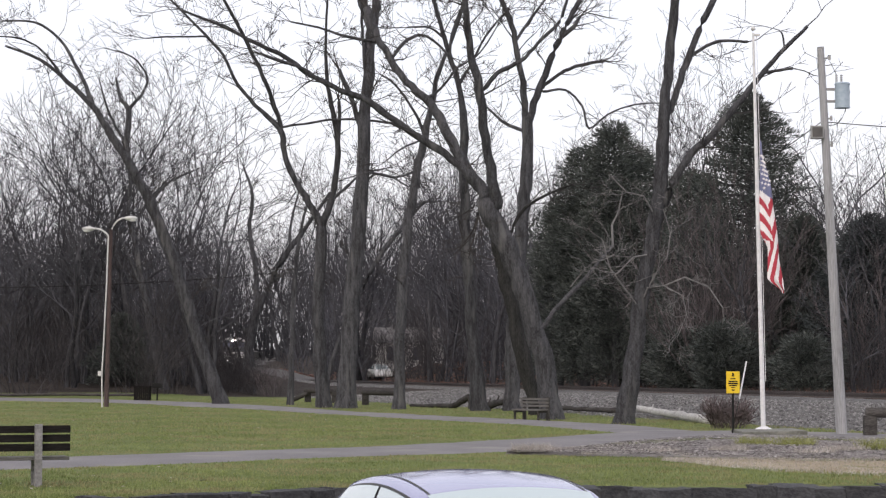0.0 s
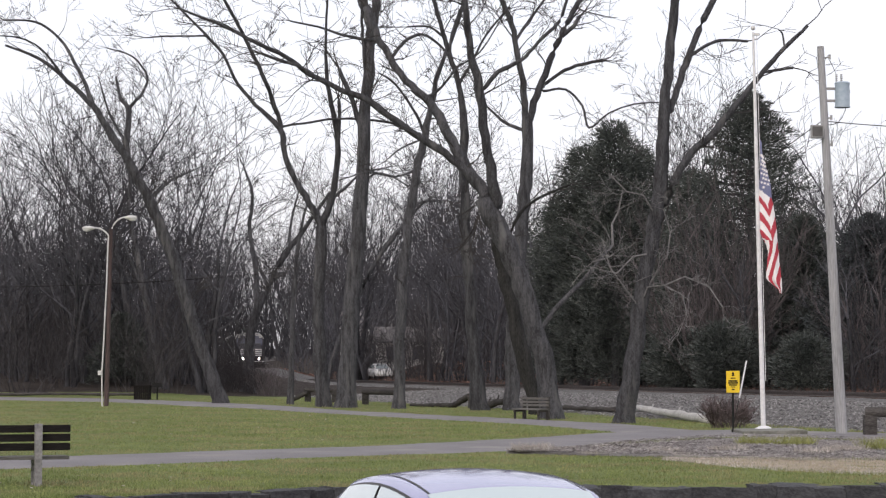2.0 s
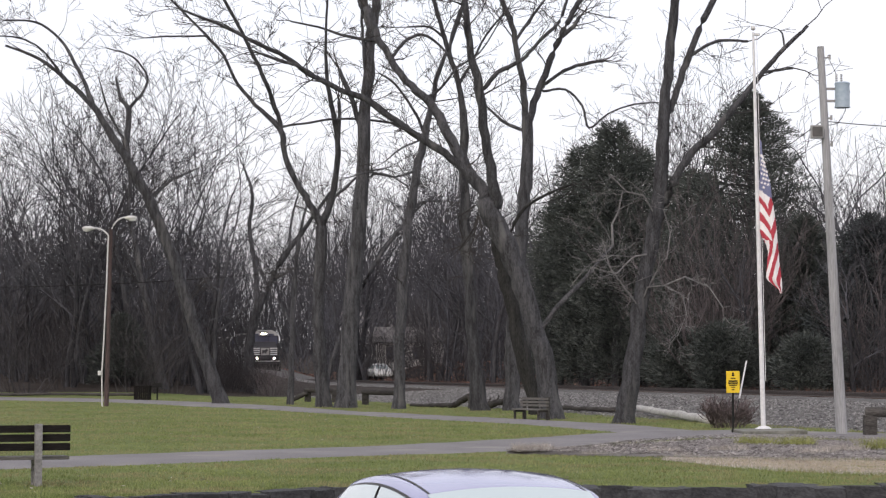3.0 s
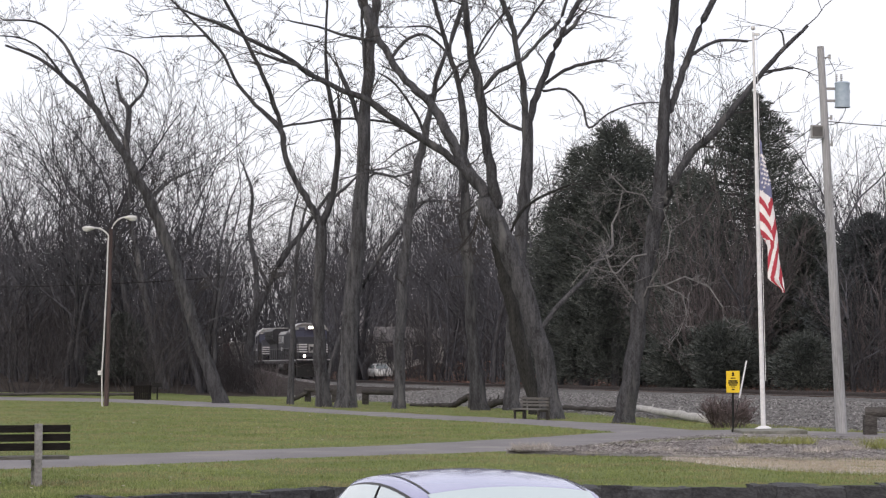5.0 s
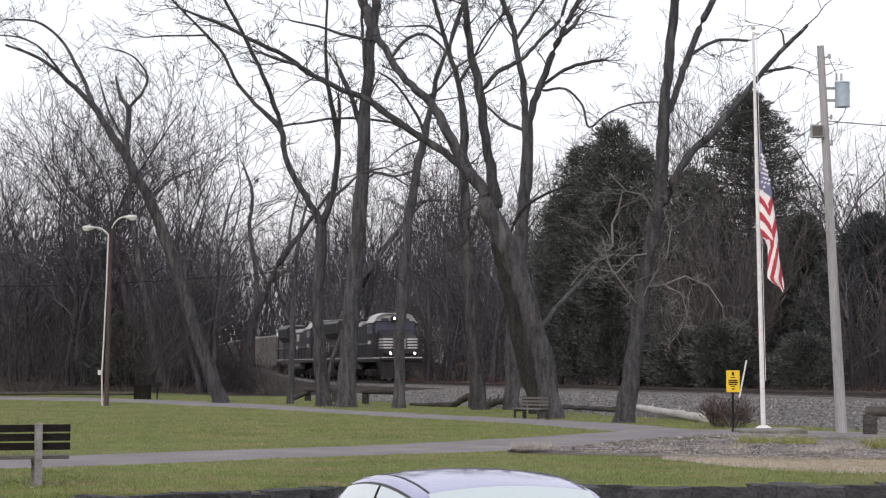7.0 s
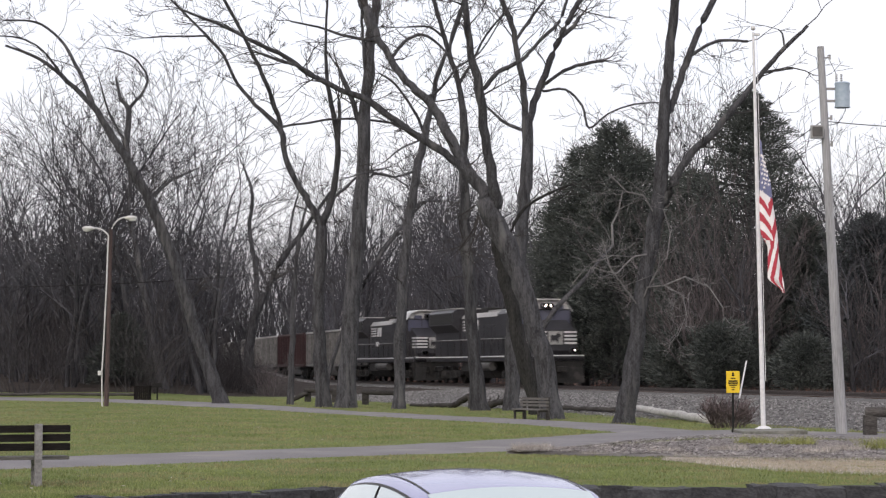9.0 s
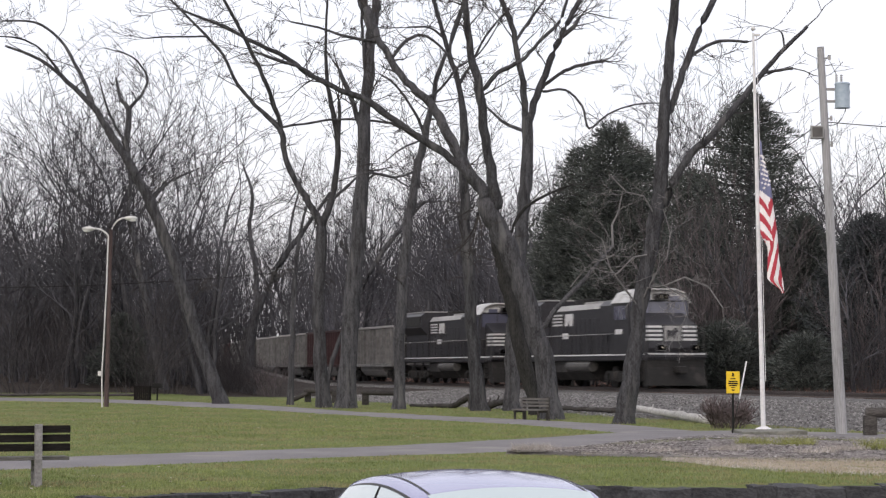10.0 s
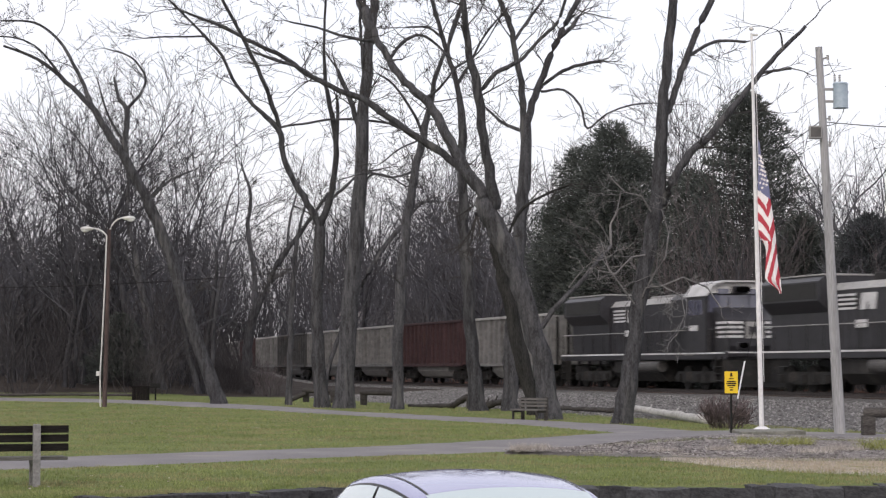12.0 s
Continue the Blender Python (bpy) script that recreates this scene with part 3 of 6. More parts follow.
t.limb((0.65, 11.53, 0.105), (0.20, 12.83, 0.105), (-0.32, 14.08, 0.082))
t.limb((1.16, 15.20, 0.117), (0.85, 16.03, 0.117), (0.50, 17.10, 0.105))
t.limb((0.86, 13.18, 0.082), (0.74, 14.60, 0.070), (0.64, 16.03, 0.058), (0.69, 17.10, 0.058))
t.limb((0.54, 8.94, 0.047), (1.10, 9.64, 0.047), (1.81, 9.60, 0.035), (2.51, 9.17, 0.035))
t.finish()
# slant
t = bare_tree(-6.20, 111.58, 'thin bare sapling leaning at a slant', 4, 0.5)
t.limb((0.00, 0.00, 0.134), (0.29, 1.69, 0.119), (0.88, 3.47, 0.119), (1.92, 5.70, 0.134), (2.81, 7.49, 0.119), (3.85, 8.83, 0.104), (4.89, 10.03, 0.060), (5.79, 10.78, 0.045))
t.finish()
# curve
t = bare_tree(-1.79, 85.26, 'bare deciduous tree with a slightly curved trunk', 5, 1.0)
t.limb((0.00, 0.00, 0.250), (0.06, 2.81, 0.216), (0.22, 5.54, 0.205), (0.45, 7.82, 0.193), (0.74, 9.65, 0.171), (1.06, 11.03, 0.148), (1.36, 12.40, 0.114), (1.59, 13.55, 0.091), (2.16, 14.94, 0.068), (2.73, 16.67, 0.057))
t.limb((0.45, 7.93, 0.068), (0.90, 8.32, 0.057), (1.93, 8.39, 0.034))
t.limb((0.83, 9.65, 0.057), (-0.13, 9.31, 0.045), (-1.15, 9.47, 0.045), (-1.95, 9.24, 0.023))
t.limb((1.06, 11.03, 0.068), (0.67, 11.94, 0.057), (-0.13, 13.09, 0.045), (-0.77, 13.55, 0.034))
t.limb((1.06, 10.91, 0.045), (0.10, 10.52, 0.034), (-0.58, 9.99, 0.023))
t.finish()
# inner
t = bare_tree(1.42, 80.77, 'bare deciduous tree with mottled gray bark', 6, 1.0)
t.limb((0.00, 0.00, 0.345), (-0.21, 1.89, 0.258), (-0.38, 4.47, 0.237), (-0.53, 6.63, 0.215), (-0.60, 8.58, 0.194), (-0.64, 10.97, 0.151), (-0.81, 12.49, 0.108), (-1.18, 13.58, 0.097), (-1.40, 14.45, 0.086), (-1.83, 15.88, 0.075))
t.limb((-0.81, 12.49, 0.075), (-0.42, 13.14, 0.054), (0.23, 14.45, 0.043), (1.10, 15.55, 0.032))
t.limb((-1.18, 13.58, 0.065), (-1.07, 14.45, 0.054), (-0.68, 15.55, 0.043))
t.limb((-1.33, 14.24, 0.054), (-1.94, 14.67, 0.043), (-2.81, 14.67, 0.032))
t.finish()
# big
t = bare_tree(3.52, 68.22, 'large old bare deciduous tree with spreading limbs', 7, 1.1)
t.limb((0.00, 0.00, 0.382), (-0.25, 1.67, 0.337), (-0.68, 3.30, 0.309), (-1.08, 4.58, 0.309), (-1.53, 5.67, 0.327), (-1.99, 6.67, 0.309), (-2.21, 7.22, 0.237))
t.limb((-2.10, 7.13, 0.200), (-2.68, 8.05, 0.182), (-3.41, 9.33, 0.164), (-3.87, 10.25, 0.146), (-4.42, 10.80, 0.127), (-4.97, 11.36, 0.118), (-5.33, 12.00, 0.118), (-5.79, 12.83, 0.127), (-6.07, 13.66, 0.146))
t.limb((-2.31, 7.41, 0.146), (-3.04, 8.23, 0.136), (-3.96, 8.96, 0.118), (-5.06, 9.70, 0.109), (-5.97, 10.40, 0.109), (-6.89, 10.80, 0.091), (-7.99, 11.39, 0.082), (-8.72, 11.96, 0.073), (-9.82, 12.50, 0.064), (-10.74, 13.02, 0.055), (-12.40, 13.72, 0.036))
t.limb((-7.90, 11.36, 0.064), (-8.35, 11.63, 0.055), (-8.90, 11.76, 0.055), (-9.49, 11.96, 0.045))
t.limb((-1.77, 6.77, 0.200), (-1.99, 8.05, 0.164), (-2.22, 9.33, 0.155), (-2.35, 10.62, 0.146), (-2.59, 11.54, 0.127), (-2.77, 12.65, 0.109), (-2.82, 13.66, 0.091))
t.limb((-2.22, 10.58, 0.073), (-1.76, 11.08, 0.073), (-1.03, 11.45, 0.064), (-0.48, 12.00, 0.055), (0.17, 12.65, 0.055), (0.44, 13.39, 0.045))
t.limb((-4.01, 10.53, 0.064), (-3.59, 10.80, 0.045), (-3.04, 11.45, 0.036), (-2.31, 11.91, 0.027), (-1.58, 13.02, 0.018))
t.limb((-5.24, 11.91, 0.055), (-4.69, 12.55, 0.055), (-4.05, 12.68, 0.045), (-3.23, 12.00, 0.036))
t.limb((-1.91, 7.10, 0.073), (-2.32, 6.73, 0.082), (-2.39, 6.58, 0.082))
t.limb((-5.97, 12.50, 0.055), (-6.89, 12.65, 0.045), (-7.63, 12.87, 0.036), (-8.54, 13.02, 0.027))
t.finish()
# dark
t = bare_tree(3.30, 73.97, 'bare tree with a dark mossy leaning trunk', 8, 0.5, "bark_dark")
t.limb((0.00, 0.00, 0.237), (-0.39, 1.67, 0.266), (-0.84, 3.44, 0.237), (-1.15, 4.82, 0.217), (-1.39, 5.81, 0.187), (-1.53, 6.80, 0.118))
t.limb((-1.25, 5.61, 0.069), (-0.62, 7.00, 0.059), (0.18, 7.60, 0.049), (1.17, 7.99, 0.030))
t.finish()
# mid
t = bare_tree(2.64, 80.77, 'tall bare deciduous tree with a forked crown', 9, 1.0)
t.limb((0.00, 0.00, 0.323), (0.00, 1.89, 0.291), (0.05, 3.18, 0.280), (0.18, 4.90, 0.280), (0.40, 7.06, 0.258), (0.51, 8.58, 0.237), (0.63, 10.75, 0.215), (0.56, 11.29, 0.194))
t.limb((0.52, 11.07, 0.129), (0.41, 12.49, 0.118), (0.20, 13.58, 0.108), (-0.02, 14.67, 0.108), (-0.56, 15.88, 0.097))
t.limb((0.63, 10.97, 0.151), (0.95, 12.05, 0.129), (1.39, 13.14, 0.129), (1.83, 14.24, 0.118), (2.26, 15.11, 0.108), (2.70, 15.88, 0.097))
t.limb((1.94, 14.41, 0.086), (2.31, 14.67, 0.086), (2.65, 15.15, 0.065))
t.limb((1.28, 12.49, 0.065), (2.04, 13.04, 0.065), (2.91, 13.32, 0.065), (3.56, 13.43, 0.054))
t.limb((1.21, 12.23, 0.054), (2.04, 12.27, 0.043), (2.69, 11.62, 0.043), (2.94, 10.75, 0.043), (3.66, 11.29, 0.032), (4.63, 11.62, 0.032), (5.61, 11.66, 0.022))
t.limb((0.41, 10.71, 0.065), (-0.24, 11.01, 0.065), (-0.78, 11.51, 0.043), (-1.21, 11.95, 0.032))
t.limb((0.09, 14.02, 0.065), (0.74, 15.00, 0.054), (1.40, 15.88, 0.032))
t.finish()
# right
t = bare_tree(5.30, 62.66, 'tall bare deciduous tree, trunk forked, long diagonal limb', 10, 0.45)
t.limb((0.00, 0.00, 0.317), (0.27, 1.66, 0.251), (0.57, 3.67, 0.234), (0.83, 5.17, 0.226), (1.09, 6.52, 0.217), (1.21, 7.86, 0.201), (1.27, 9.21, 0.167), (1.40, 10.56, 0.142), (1.54, 11.92, 0.134), (1.61, 12.68, 0.125))
t.limb((1.32, 8.96, 0.100), (1.61, 9.72, 0.100), (1.95, 10.73, 0.100), (2.38, 11.75, 0.100), (2.82, 12.68, 0.092))
t.limb((2.12, 10.94, 0.050), (2.71, 11.32, 0.050), (3.22, 11.41, 0.042), (3.81, 11.38, 0.042))
t.limb((1.00, 6.01, 0.134), (1.51, 7.10, 0.125), (2.02, 7.95, 0.117), (2.69, 8.54, 0.109), (3.37, 9.38, 0.092), (4.05, 10.22, 0.075), (4.64, 10.90, 0.067), (5.49, 11.75, 0.050))
t.limb((4.14, 10.36, 0.050), (4.56, 10.43, 0.042), (5.06, 10.49, 0.042))
t.limb((4.81, 11.07, 0.033), (4.77, 11.49, 0.025), (4.65, 11.66, 0.017))
right_tree = t.finish()
# small
t = bare_tree(-6.76, 94.43, 'slim young bare tree beside the path', 11, 0.7)
t.limb((-0.03, 0.00, 0.151), (0.06, 2.94, 0.126), (0.15, 5.45, 0.101), (0.35, 7.47, 0.076), (0.72, 8.99, 0.050))
t.limb((0.06, 3.44, 0.050), (-0.40, 4.32, 0.050), (-0.90, 4.95, 0.025))
t.limb((0.20, 5.96, 0.050), (0.73, 6.97, 0.038), (1.10, 7.98, 0.025))
t.finish()
# pale
t = bare_tree(-16.13, 122.73, 'pale-barked bare tree leaning at the woodland edge', 12, 1.0)
t.limb((0.00, 0.00, 0.327), (-0.61, 2.67, 0.245), (-1.09, 5.29, 0.213), (-1.70, 8.24, 0.147), (-2.11, 10.21, 0.115), (-1.99, 12.19, 0.131), (-2.24, 14.16, 0.164), (-2.16, 16.15, 0.147), (-2.63, 16.87, 0.098), (-2.93, 18.13, 0.065))
t.limb((-2.16, 16.25, 0.115), (-1.28, 17.30, 0.082), (-1.12, 18.20, 0.065), (-1.95, 19.29, 0.049), (-3.44, 19.79, 0.033))
t.limb((-1.09, 5.29, 0.082), (-1.86, 7.26, 0.065), (-2.52, 8.90, 0.049))
t.limb((-2.24, 14.16, 0.065), (-3.41, 16.15, 0.065), (-4.08, 18.13, 0.033))
t.finish()

# leaning over the track's bend
t = bare_tree(-11.55, 126.0, 'bare tree at the woodland edge leaning towards the track', 14, 1.3)
t.limb((0.00, 0.00, 0.42), (0.05, 1.8, 0.32), (0.10, 3.40, 0.29), (0.57, 5.00, 0.26), (1.37, 6.60, 0.21), (2.40, 8.50, 0.17), (3.66, 10.20, 0.12), (4.80, 11.90, 0.08))
t.limb((0.50, 4.9, 0.19), (0.45, 7.30, 0.16), (0.05, 9.60, 0.12), (0.23, 11.70, 0.09), (-0.3, 13.4, 0.05))
t.limb((1.37, 6.60, 0.1), (2.3, 7.1, 0.08), (3.6, 7.0, 0.05))
t.limb((0.1, 3.4, 0.1), (-0.9, 4.3, 0.08), (-2.2, 4.6, 0.05))
t.limb((2.4, 8.5, 0.1), (2.5, 10.3, 0.07), (3.0, 12.4, 0.04))
t.finish()


# ---- the woods ----
def crooked(V, Fc, rng, start, way, length, r, depth, wide=0.75, least=0.013, wild=0.17):
    """A crooked limb that bends one way and forks on, thick enough at every order to read as a branch."""
    n = 6 if depth > 2 else (4 if depth else 3)
    d = Vector(way).normalized()
    bend = Vector((rng.gauss(0, 0.09), rng.gauss(0, 0.09), rng.uniform(0.0, 0.1)))
    p = Vector(start)
    pts, rad = [tuple(p)], [r]
    for i in range(n):
        d = (d + bend + Vector((rng.gauss(0, wild), rng.gauss(0, wild), rng.gauss(0, wild * 0.6)))).normalized()
        p = p + d * (length / n)
        pts.append(tuple(p))
        rad.append(max(r * (1 - 0.68 * (i + 1) / n), least * 0.85))
    sweep(V, Fc, pts, rad, 6 if r > 0.07 else 3)
    if not depth:
        return
    kids = rng.randint(3, 4) if depth > 1 else rng.randint(2, 3)
    for j in range(kids):
        f = (0.28 + 0.7 * (j + rng.random()) / kids) * n
        i = min(int(f), n - 1)
        a, b = Vector(pts[i]), Vector(pts[i + 1])
        side = Vector((rng.gauss(0, 1), rng.gauss(0, 1), rng.gauss(0.1, 0.5))).normalized()
        w = (b - a).normalized() + side * wide * rng.uniform(0.6, 1.4)
        crooked(V, Fc, rng, tuple(a + (b - a) * (f - i)), w, length * rng.uniform(0.42, 0.68), max(rad[i] * rng.uniform(0.5, 0.7), least), depth - 1, wide, least, wild)


def wood_tree(seed, height, lean, label, stems=1):
    """A tall bare woodland tree: one or more stems, crooked leaders and a rounded crown of branches."""
    rng = random.Random(seed)
    ob = thing("woodland_tree", pose(0, 0, 0), label, "tree", "woodland trees")
    CV, CF = [], []
    for k in range(stems):
        V, Fc = [], []
        n = 7
        turn = k * 6.283 / stems + rng.uniform(-0.4, 0.4)
        out = 0.0 if stems == 1 else rng.uniform(0.1, 0.2)
        p = Vector((math.cos(turn) * out * 2, math.sin(turn) * out * 2, -0.3))
        d = Vector((lean + math.cos(turn) * out, math.sin(turn) * out + rng.uniform(-0.08, 0.08), 1)).normalized()
        r0 = height * (0.0135 if stems == 1 else 0.0095) * rng.uniform(0.85, 1.1)
        pts, rad = [tuple(p)], [r0 * 1.3]
        for i in range(n):
            d = (d + Vector((rng.gauss(0, 0.09), rng.gauss(0, 0.09), 0.05))).normalized()
            p = p + d * (height * 0.5 / n)
            pts.append(tuple(p))
            rad.append(r0 * (1 - 0.5 * (i + 1) / n))
        sweep(V, Fc, pts, rad, 8)
        raw("trunk", V, Fc, M["wood_bark"], ob, smooth=True)
        for i in range(3, n + 1):
            last = i == n
            for _ in range((3 if stems == 1 else 2) if last else 1):
                a = rng.uniform(0, 6.283)
                w = Vector((math.cos(a), math.sin(a), rng.uniform(1.4, 3.0) if last else rng.uniform(0.5, 1.5)))
                L = height * (rng.uniform(0.36, 0.5) if last else rng.uniform(0.2, 0.36))
                crooked(CV, CF, rng, pts[i], w, L, rad[i] * (0.75 if last else 0.5), 3)
    tagged(raw("crown", CV, CF, M["wood_twig"], ob), kind="stuff")
    return ob


def fan_shrub(x, y, n, h, material, label, seed):
    """A tall shrub of long stems that fan out and up from one root, each with a few side shoots."""
    rng = random.Random(seed)
    ob = thing("shrub", pose(x, y, ground_z(x, y)), label, "shrub", "tall shrubs")
    for _ in range(n):
        V, Fc = [], []
        a, o = rng.uniform(0, 6.283), rng.uniform(0.0, 0.75)
        d = Vector((math.cos(a) * o, math.sin(a) * o, 1)).normalized()
        L = h * rng.uniform(0.6, 1.1)
        p = Vector((math.cos(a) * 0.5, math.sin(a) * 0.5, -0.1))
        pts, rad = [tuple(p)], [0.03]
        for i in range(5):
            d = (d + Vector((rng.gauss(0, 0.05), rng.gauss(0, 0.05), 0.03))).normalized()
            p = p + d * L / 5
            pts.append(tuple(p))
            rad.append(0.03 - 0.0045 * (i + 1))
            for _ in range(3 if i > 0 else 0):
                w = d + Vector((rng.gauss(0, 0.35), rng.gauss(0, 0.35), rng.gauss(0.1, 0.2)))
                crooked(V, Fc, rng, tuple(p), w, L * rng.uniform(0.15, 0.3), 0.015, 0)
        sweep(V, Fc, pts, rad, 3)
        raw("stem", V, Fc, material, ob)


def brush_clump(name, seed, n, h, w, material, label, group="", kids=(2, 4), r0=0.014):
    """A leafless shrub: many thin stems from the ground."""
    rng = random.Random(seed)
    V, Fc = [], []
    for _ in range(n):
        a, r = rng.uniform(0, 6.283), w * math.sqrt(rng.random()) * 0.6
        x, y = math.cos(a) * r, math.sin(a) * r
        grow(V, Fc, rng, (x, y, -0.05), (math.cos(a) * 0.5, math.sin(a) * 0.5, rng.uniform(0.7, 1.6)), h * rng.uniform(0.6, 1.15), r0, 2, 0.45, 0.2, 3, kids)
    return tagged(raw(name, V, Fc, material), label, "shrub", group)


def conifer(seed, height, reach, material, label, flat=0.45, clumps=330, bulge=1.0, rise=0.2):
    """An evergreen: a trunk, boughs, and feathery clumps of needle sprays at their ends and along them.
    reach(k) is the crown's half width at k of its height; flat squashes the clumps, rise lifts the boughs."""
    rng = random.Random(seed)
    ob = thing("conifer", pose(0, 0, 0), label, "tree", "conifers")
    V, Fc, NV, NF = [], [], [], []
    sweep(V, Fc, [(0, 0, -0.2), (0.05, 0, height * 0.5), (0, 0.05, height * 0.97)], [height * 0.017, height * 0.01, 0.03], 8)

    def clump(c, size, count, out):
        for _ in range(count):
            q = Vector((rng.gauss(0, 1), rng.gauss(0, 1), rng.gauss(0, 1))).normalized()
            at = c + Vector((q.x, q.y, q.z * flat)) * size * rng.random() ** 0.4
            d = (out * 0.8 + Vector((q.x, q.y, q.z * 0.6)) + Vector((0, 0, rng.uniform(-0.25, 0.55)))).normalized()
            ln, wd = rng.uniform(0.12, 0.4), rng.uniform(0.009, 0.024)
            w = d.cross(Vector((rng.gauss(0, 1), rng.gauss(0, 1), rng.gauss(0, 1)))).normalized() * wd
            o = len(NV)
            NV.extend([tuple(at - w * 0.5), tuple(at + d * ln * 0.55 - w * 1.3), tuple(at + d * ln), tuple(at + d * ln * 0.45 + w * 1.3)])
            NF.append((o, o + 1, o + 2, o + 3))

    for i in range(clumps):
        k = 0.06 + 0.94 * ((i + rng.random()) / clumps) ** 0.9
        a = i * 2.39996 + rng.uniform(-0.5, 0.5)
        out = Vector((math.cos(a), math.sin(a), 0))
        lump = 1 + 0.22 * noise.noise((math.cos(a) * 1.4, math.sin(a) * 1.4, k * 5 + seed)) + rng.uniform(-0.36, 0.2)
        L = max(reach(k) * lump, 0.12)
        z = height * k
        root, tip = Vector((0, 0, max(z - rise * L, 0.4))), out * L + Vector((0, 0, z))
        sweep(V, Fc, [tuple(root), tuple(root + (tip - root) * 0.55 - Vector((0, 0, 0.06 * L))), tuple(tip)], [0.04, 0.025, 0.01], 3)
        size = (0.34 + 0.13 * L) * bulge
        clump(tip, size * 0.75, 60, out + Vector((0, 0, 0.35)))
        for f in (0.8, 0.6, 0.4):
            if L * f > 0.4:
                clump(root + (tip - root) * f, size, 34, out + Vector((0, 0, 0.3)))
    raw("trunk", V, Fc, M["wood_bark"], ob)
    tagged(raw("foliage", NV, NF, material, ob), kind="stuff")
    return ob


def in_clearing(x, y):
    """The thin stretch of woods before the white house beyond the track."""
    return -0.034 < x / y < 0.002 and y < 222


def plant_woods():
    rng = random.Random(21)
    kinds = [wood_tree(100 + i, h, ln, "tall bare woodland tree in the gray-brown woods" if n == 1 else "bare woodland tree with several stems", n) for i, (h, ln, n) in
             enumerate([(15, 0.03, 1), (13.5, -0.06, 1), (16, 0.05, 1), (13, 0.16, 1), (14, -0.16, 1), (12, 0.0, 2), (15.5, 0.0, 3)])]
    used = [False] * len(kinds)

    def plant(x, y, s=1.0, k=None):
        i = rng.randrange(len(kinds)) if k is None else k
        if abs(off_track(x, y)) < 5:
            x += 10
        m = pose(x, y, ground_z(x, y) - 0.05, rng.uniform(-2, 2), rng.uniform(-2, 2), rng.uniform(0, 360)) @ Matrix.Scale(s * rng.uniform(0.85, 1.15), 4)
        if used[i]:
            ob = copy_thing(kinds[i], Matrix())
        else:
            ob, used[i] = kinds[i], True
        loc, rot, sc = m.decompose()
        ob.matrix_basis = Matrix.LocRotScale(loc, rot, sc)
    # the many-stemmed tree at the lawn's far edge, and its neighbours
    for x, y, s, k in ((-13.5, 121, 1.12, 6), (-21.5, 123, 0.98, 6), (-25.0, 126, 1.0, 5), (-15.6, 129, 0.9, 5), (-19.3, 131, 0.95, 2), (-27.8, 128, 0.8, 1)):
        plant(x, y, s, k)
    for x, y, s, k in ((2.9, 128, 0.9, 5), (4.6, 133, 1.0, 6), (3.4, 146, 1.05, 2), (1.4, 139, 0.95, 0)):
        plant(x, y, s, k)
    # the near edge, left of the track
    n = 0
    while n < 24:
        y = rng.uniform(121, 200)
        x = rng.uniform(-0.23 * y, track_x(y) - 5.5)
        if x < -0.117 * y:
            plant(x, y, 1.14)
            n += 1
    # beyond the track
    n = 0
    while n < 46:
        y = rng.uniform(118, 290)
        d = rng.uniform(8, 70)
        x = track_x(y) + d
        if x < 0.225 * y and not (x / y > 0.045 and d < 16) and not in_clearing(x, y):
            plant(x, y, 1.26 if x / y < 0.05 else 0.92)
            n += 1
    # single stems by the bend, and before the spruces
    for x, y, s in ((-13.1, 140, 0.9), (-15.6, 131, 0.85), (12.2, 106, 0.62), (15.0, 104, 0.66), (9.4, 112, 0.7), (18.8, 97, 0.6), (21.4, 103, 0.7), (7.6, 118, 0.75),
                    (16.5, 142, 1.15), (12.5, 146, 1.1), (26.5, 131, 1.0), (24.2, 127, 0.9), (19.0, 139, 1.1)):
        plant(x, y, s)
    for x, y, s in ((-15.9, 150, 1.0), (-17.4, 163, 1.05), (-18.6, 176, 1.1), (-15.0, 143, 0.8)):
        plant(x, y, s)
    for _ in range(6):
        y = rng.uniform(228, 275)
        plant(rng.uniform(-0.034, 0.004) * y, y, 1.5)
    for _ in range(9):
        y = rng.uniform(165, 215)
        plant((rng.uniform(-0.066, -0.038) if rng.random() < 0.6 else rng.uniform(0.004, 0.03)) * y, y, 1.32)
    for _ in range(13):
        y = rng.uniform(336, 400)
        plant(rng.uniform(-0.115, -0.045) * y, y, 1.65)
    for _ in range(8):
        y = rng.uniform(240, 380)
        plant((rng.uniform(-0.24, -0.125) if rng.random() < 0.5 else rng.uniform(-0.04, 0.24)) * y, y, 1.25)



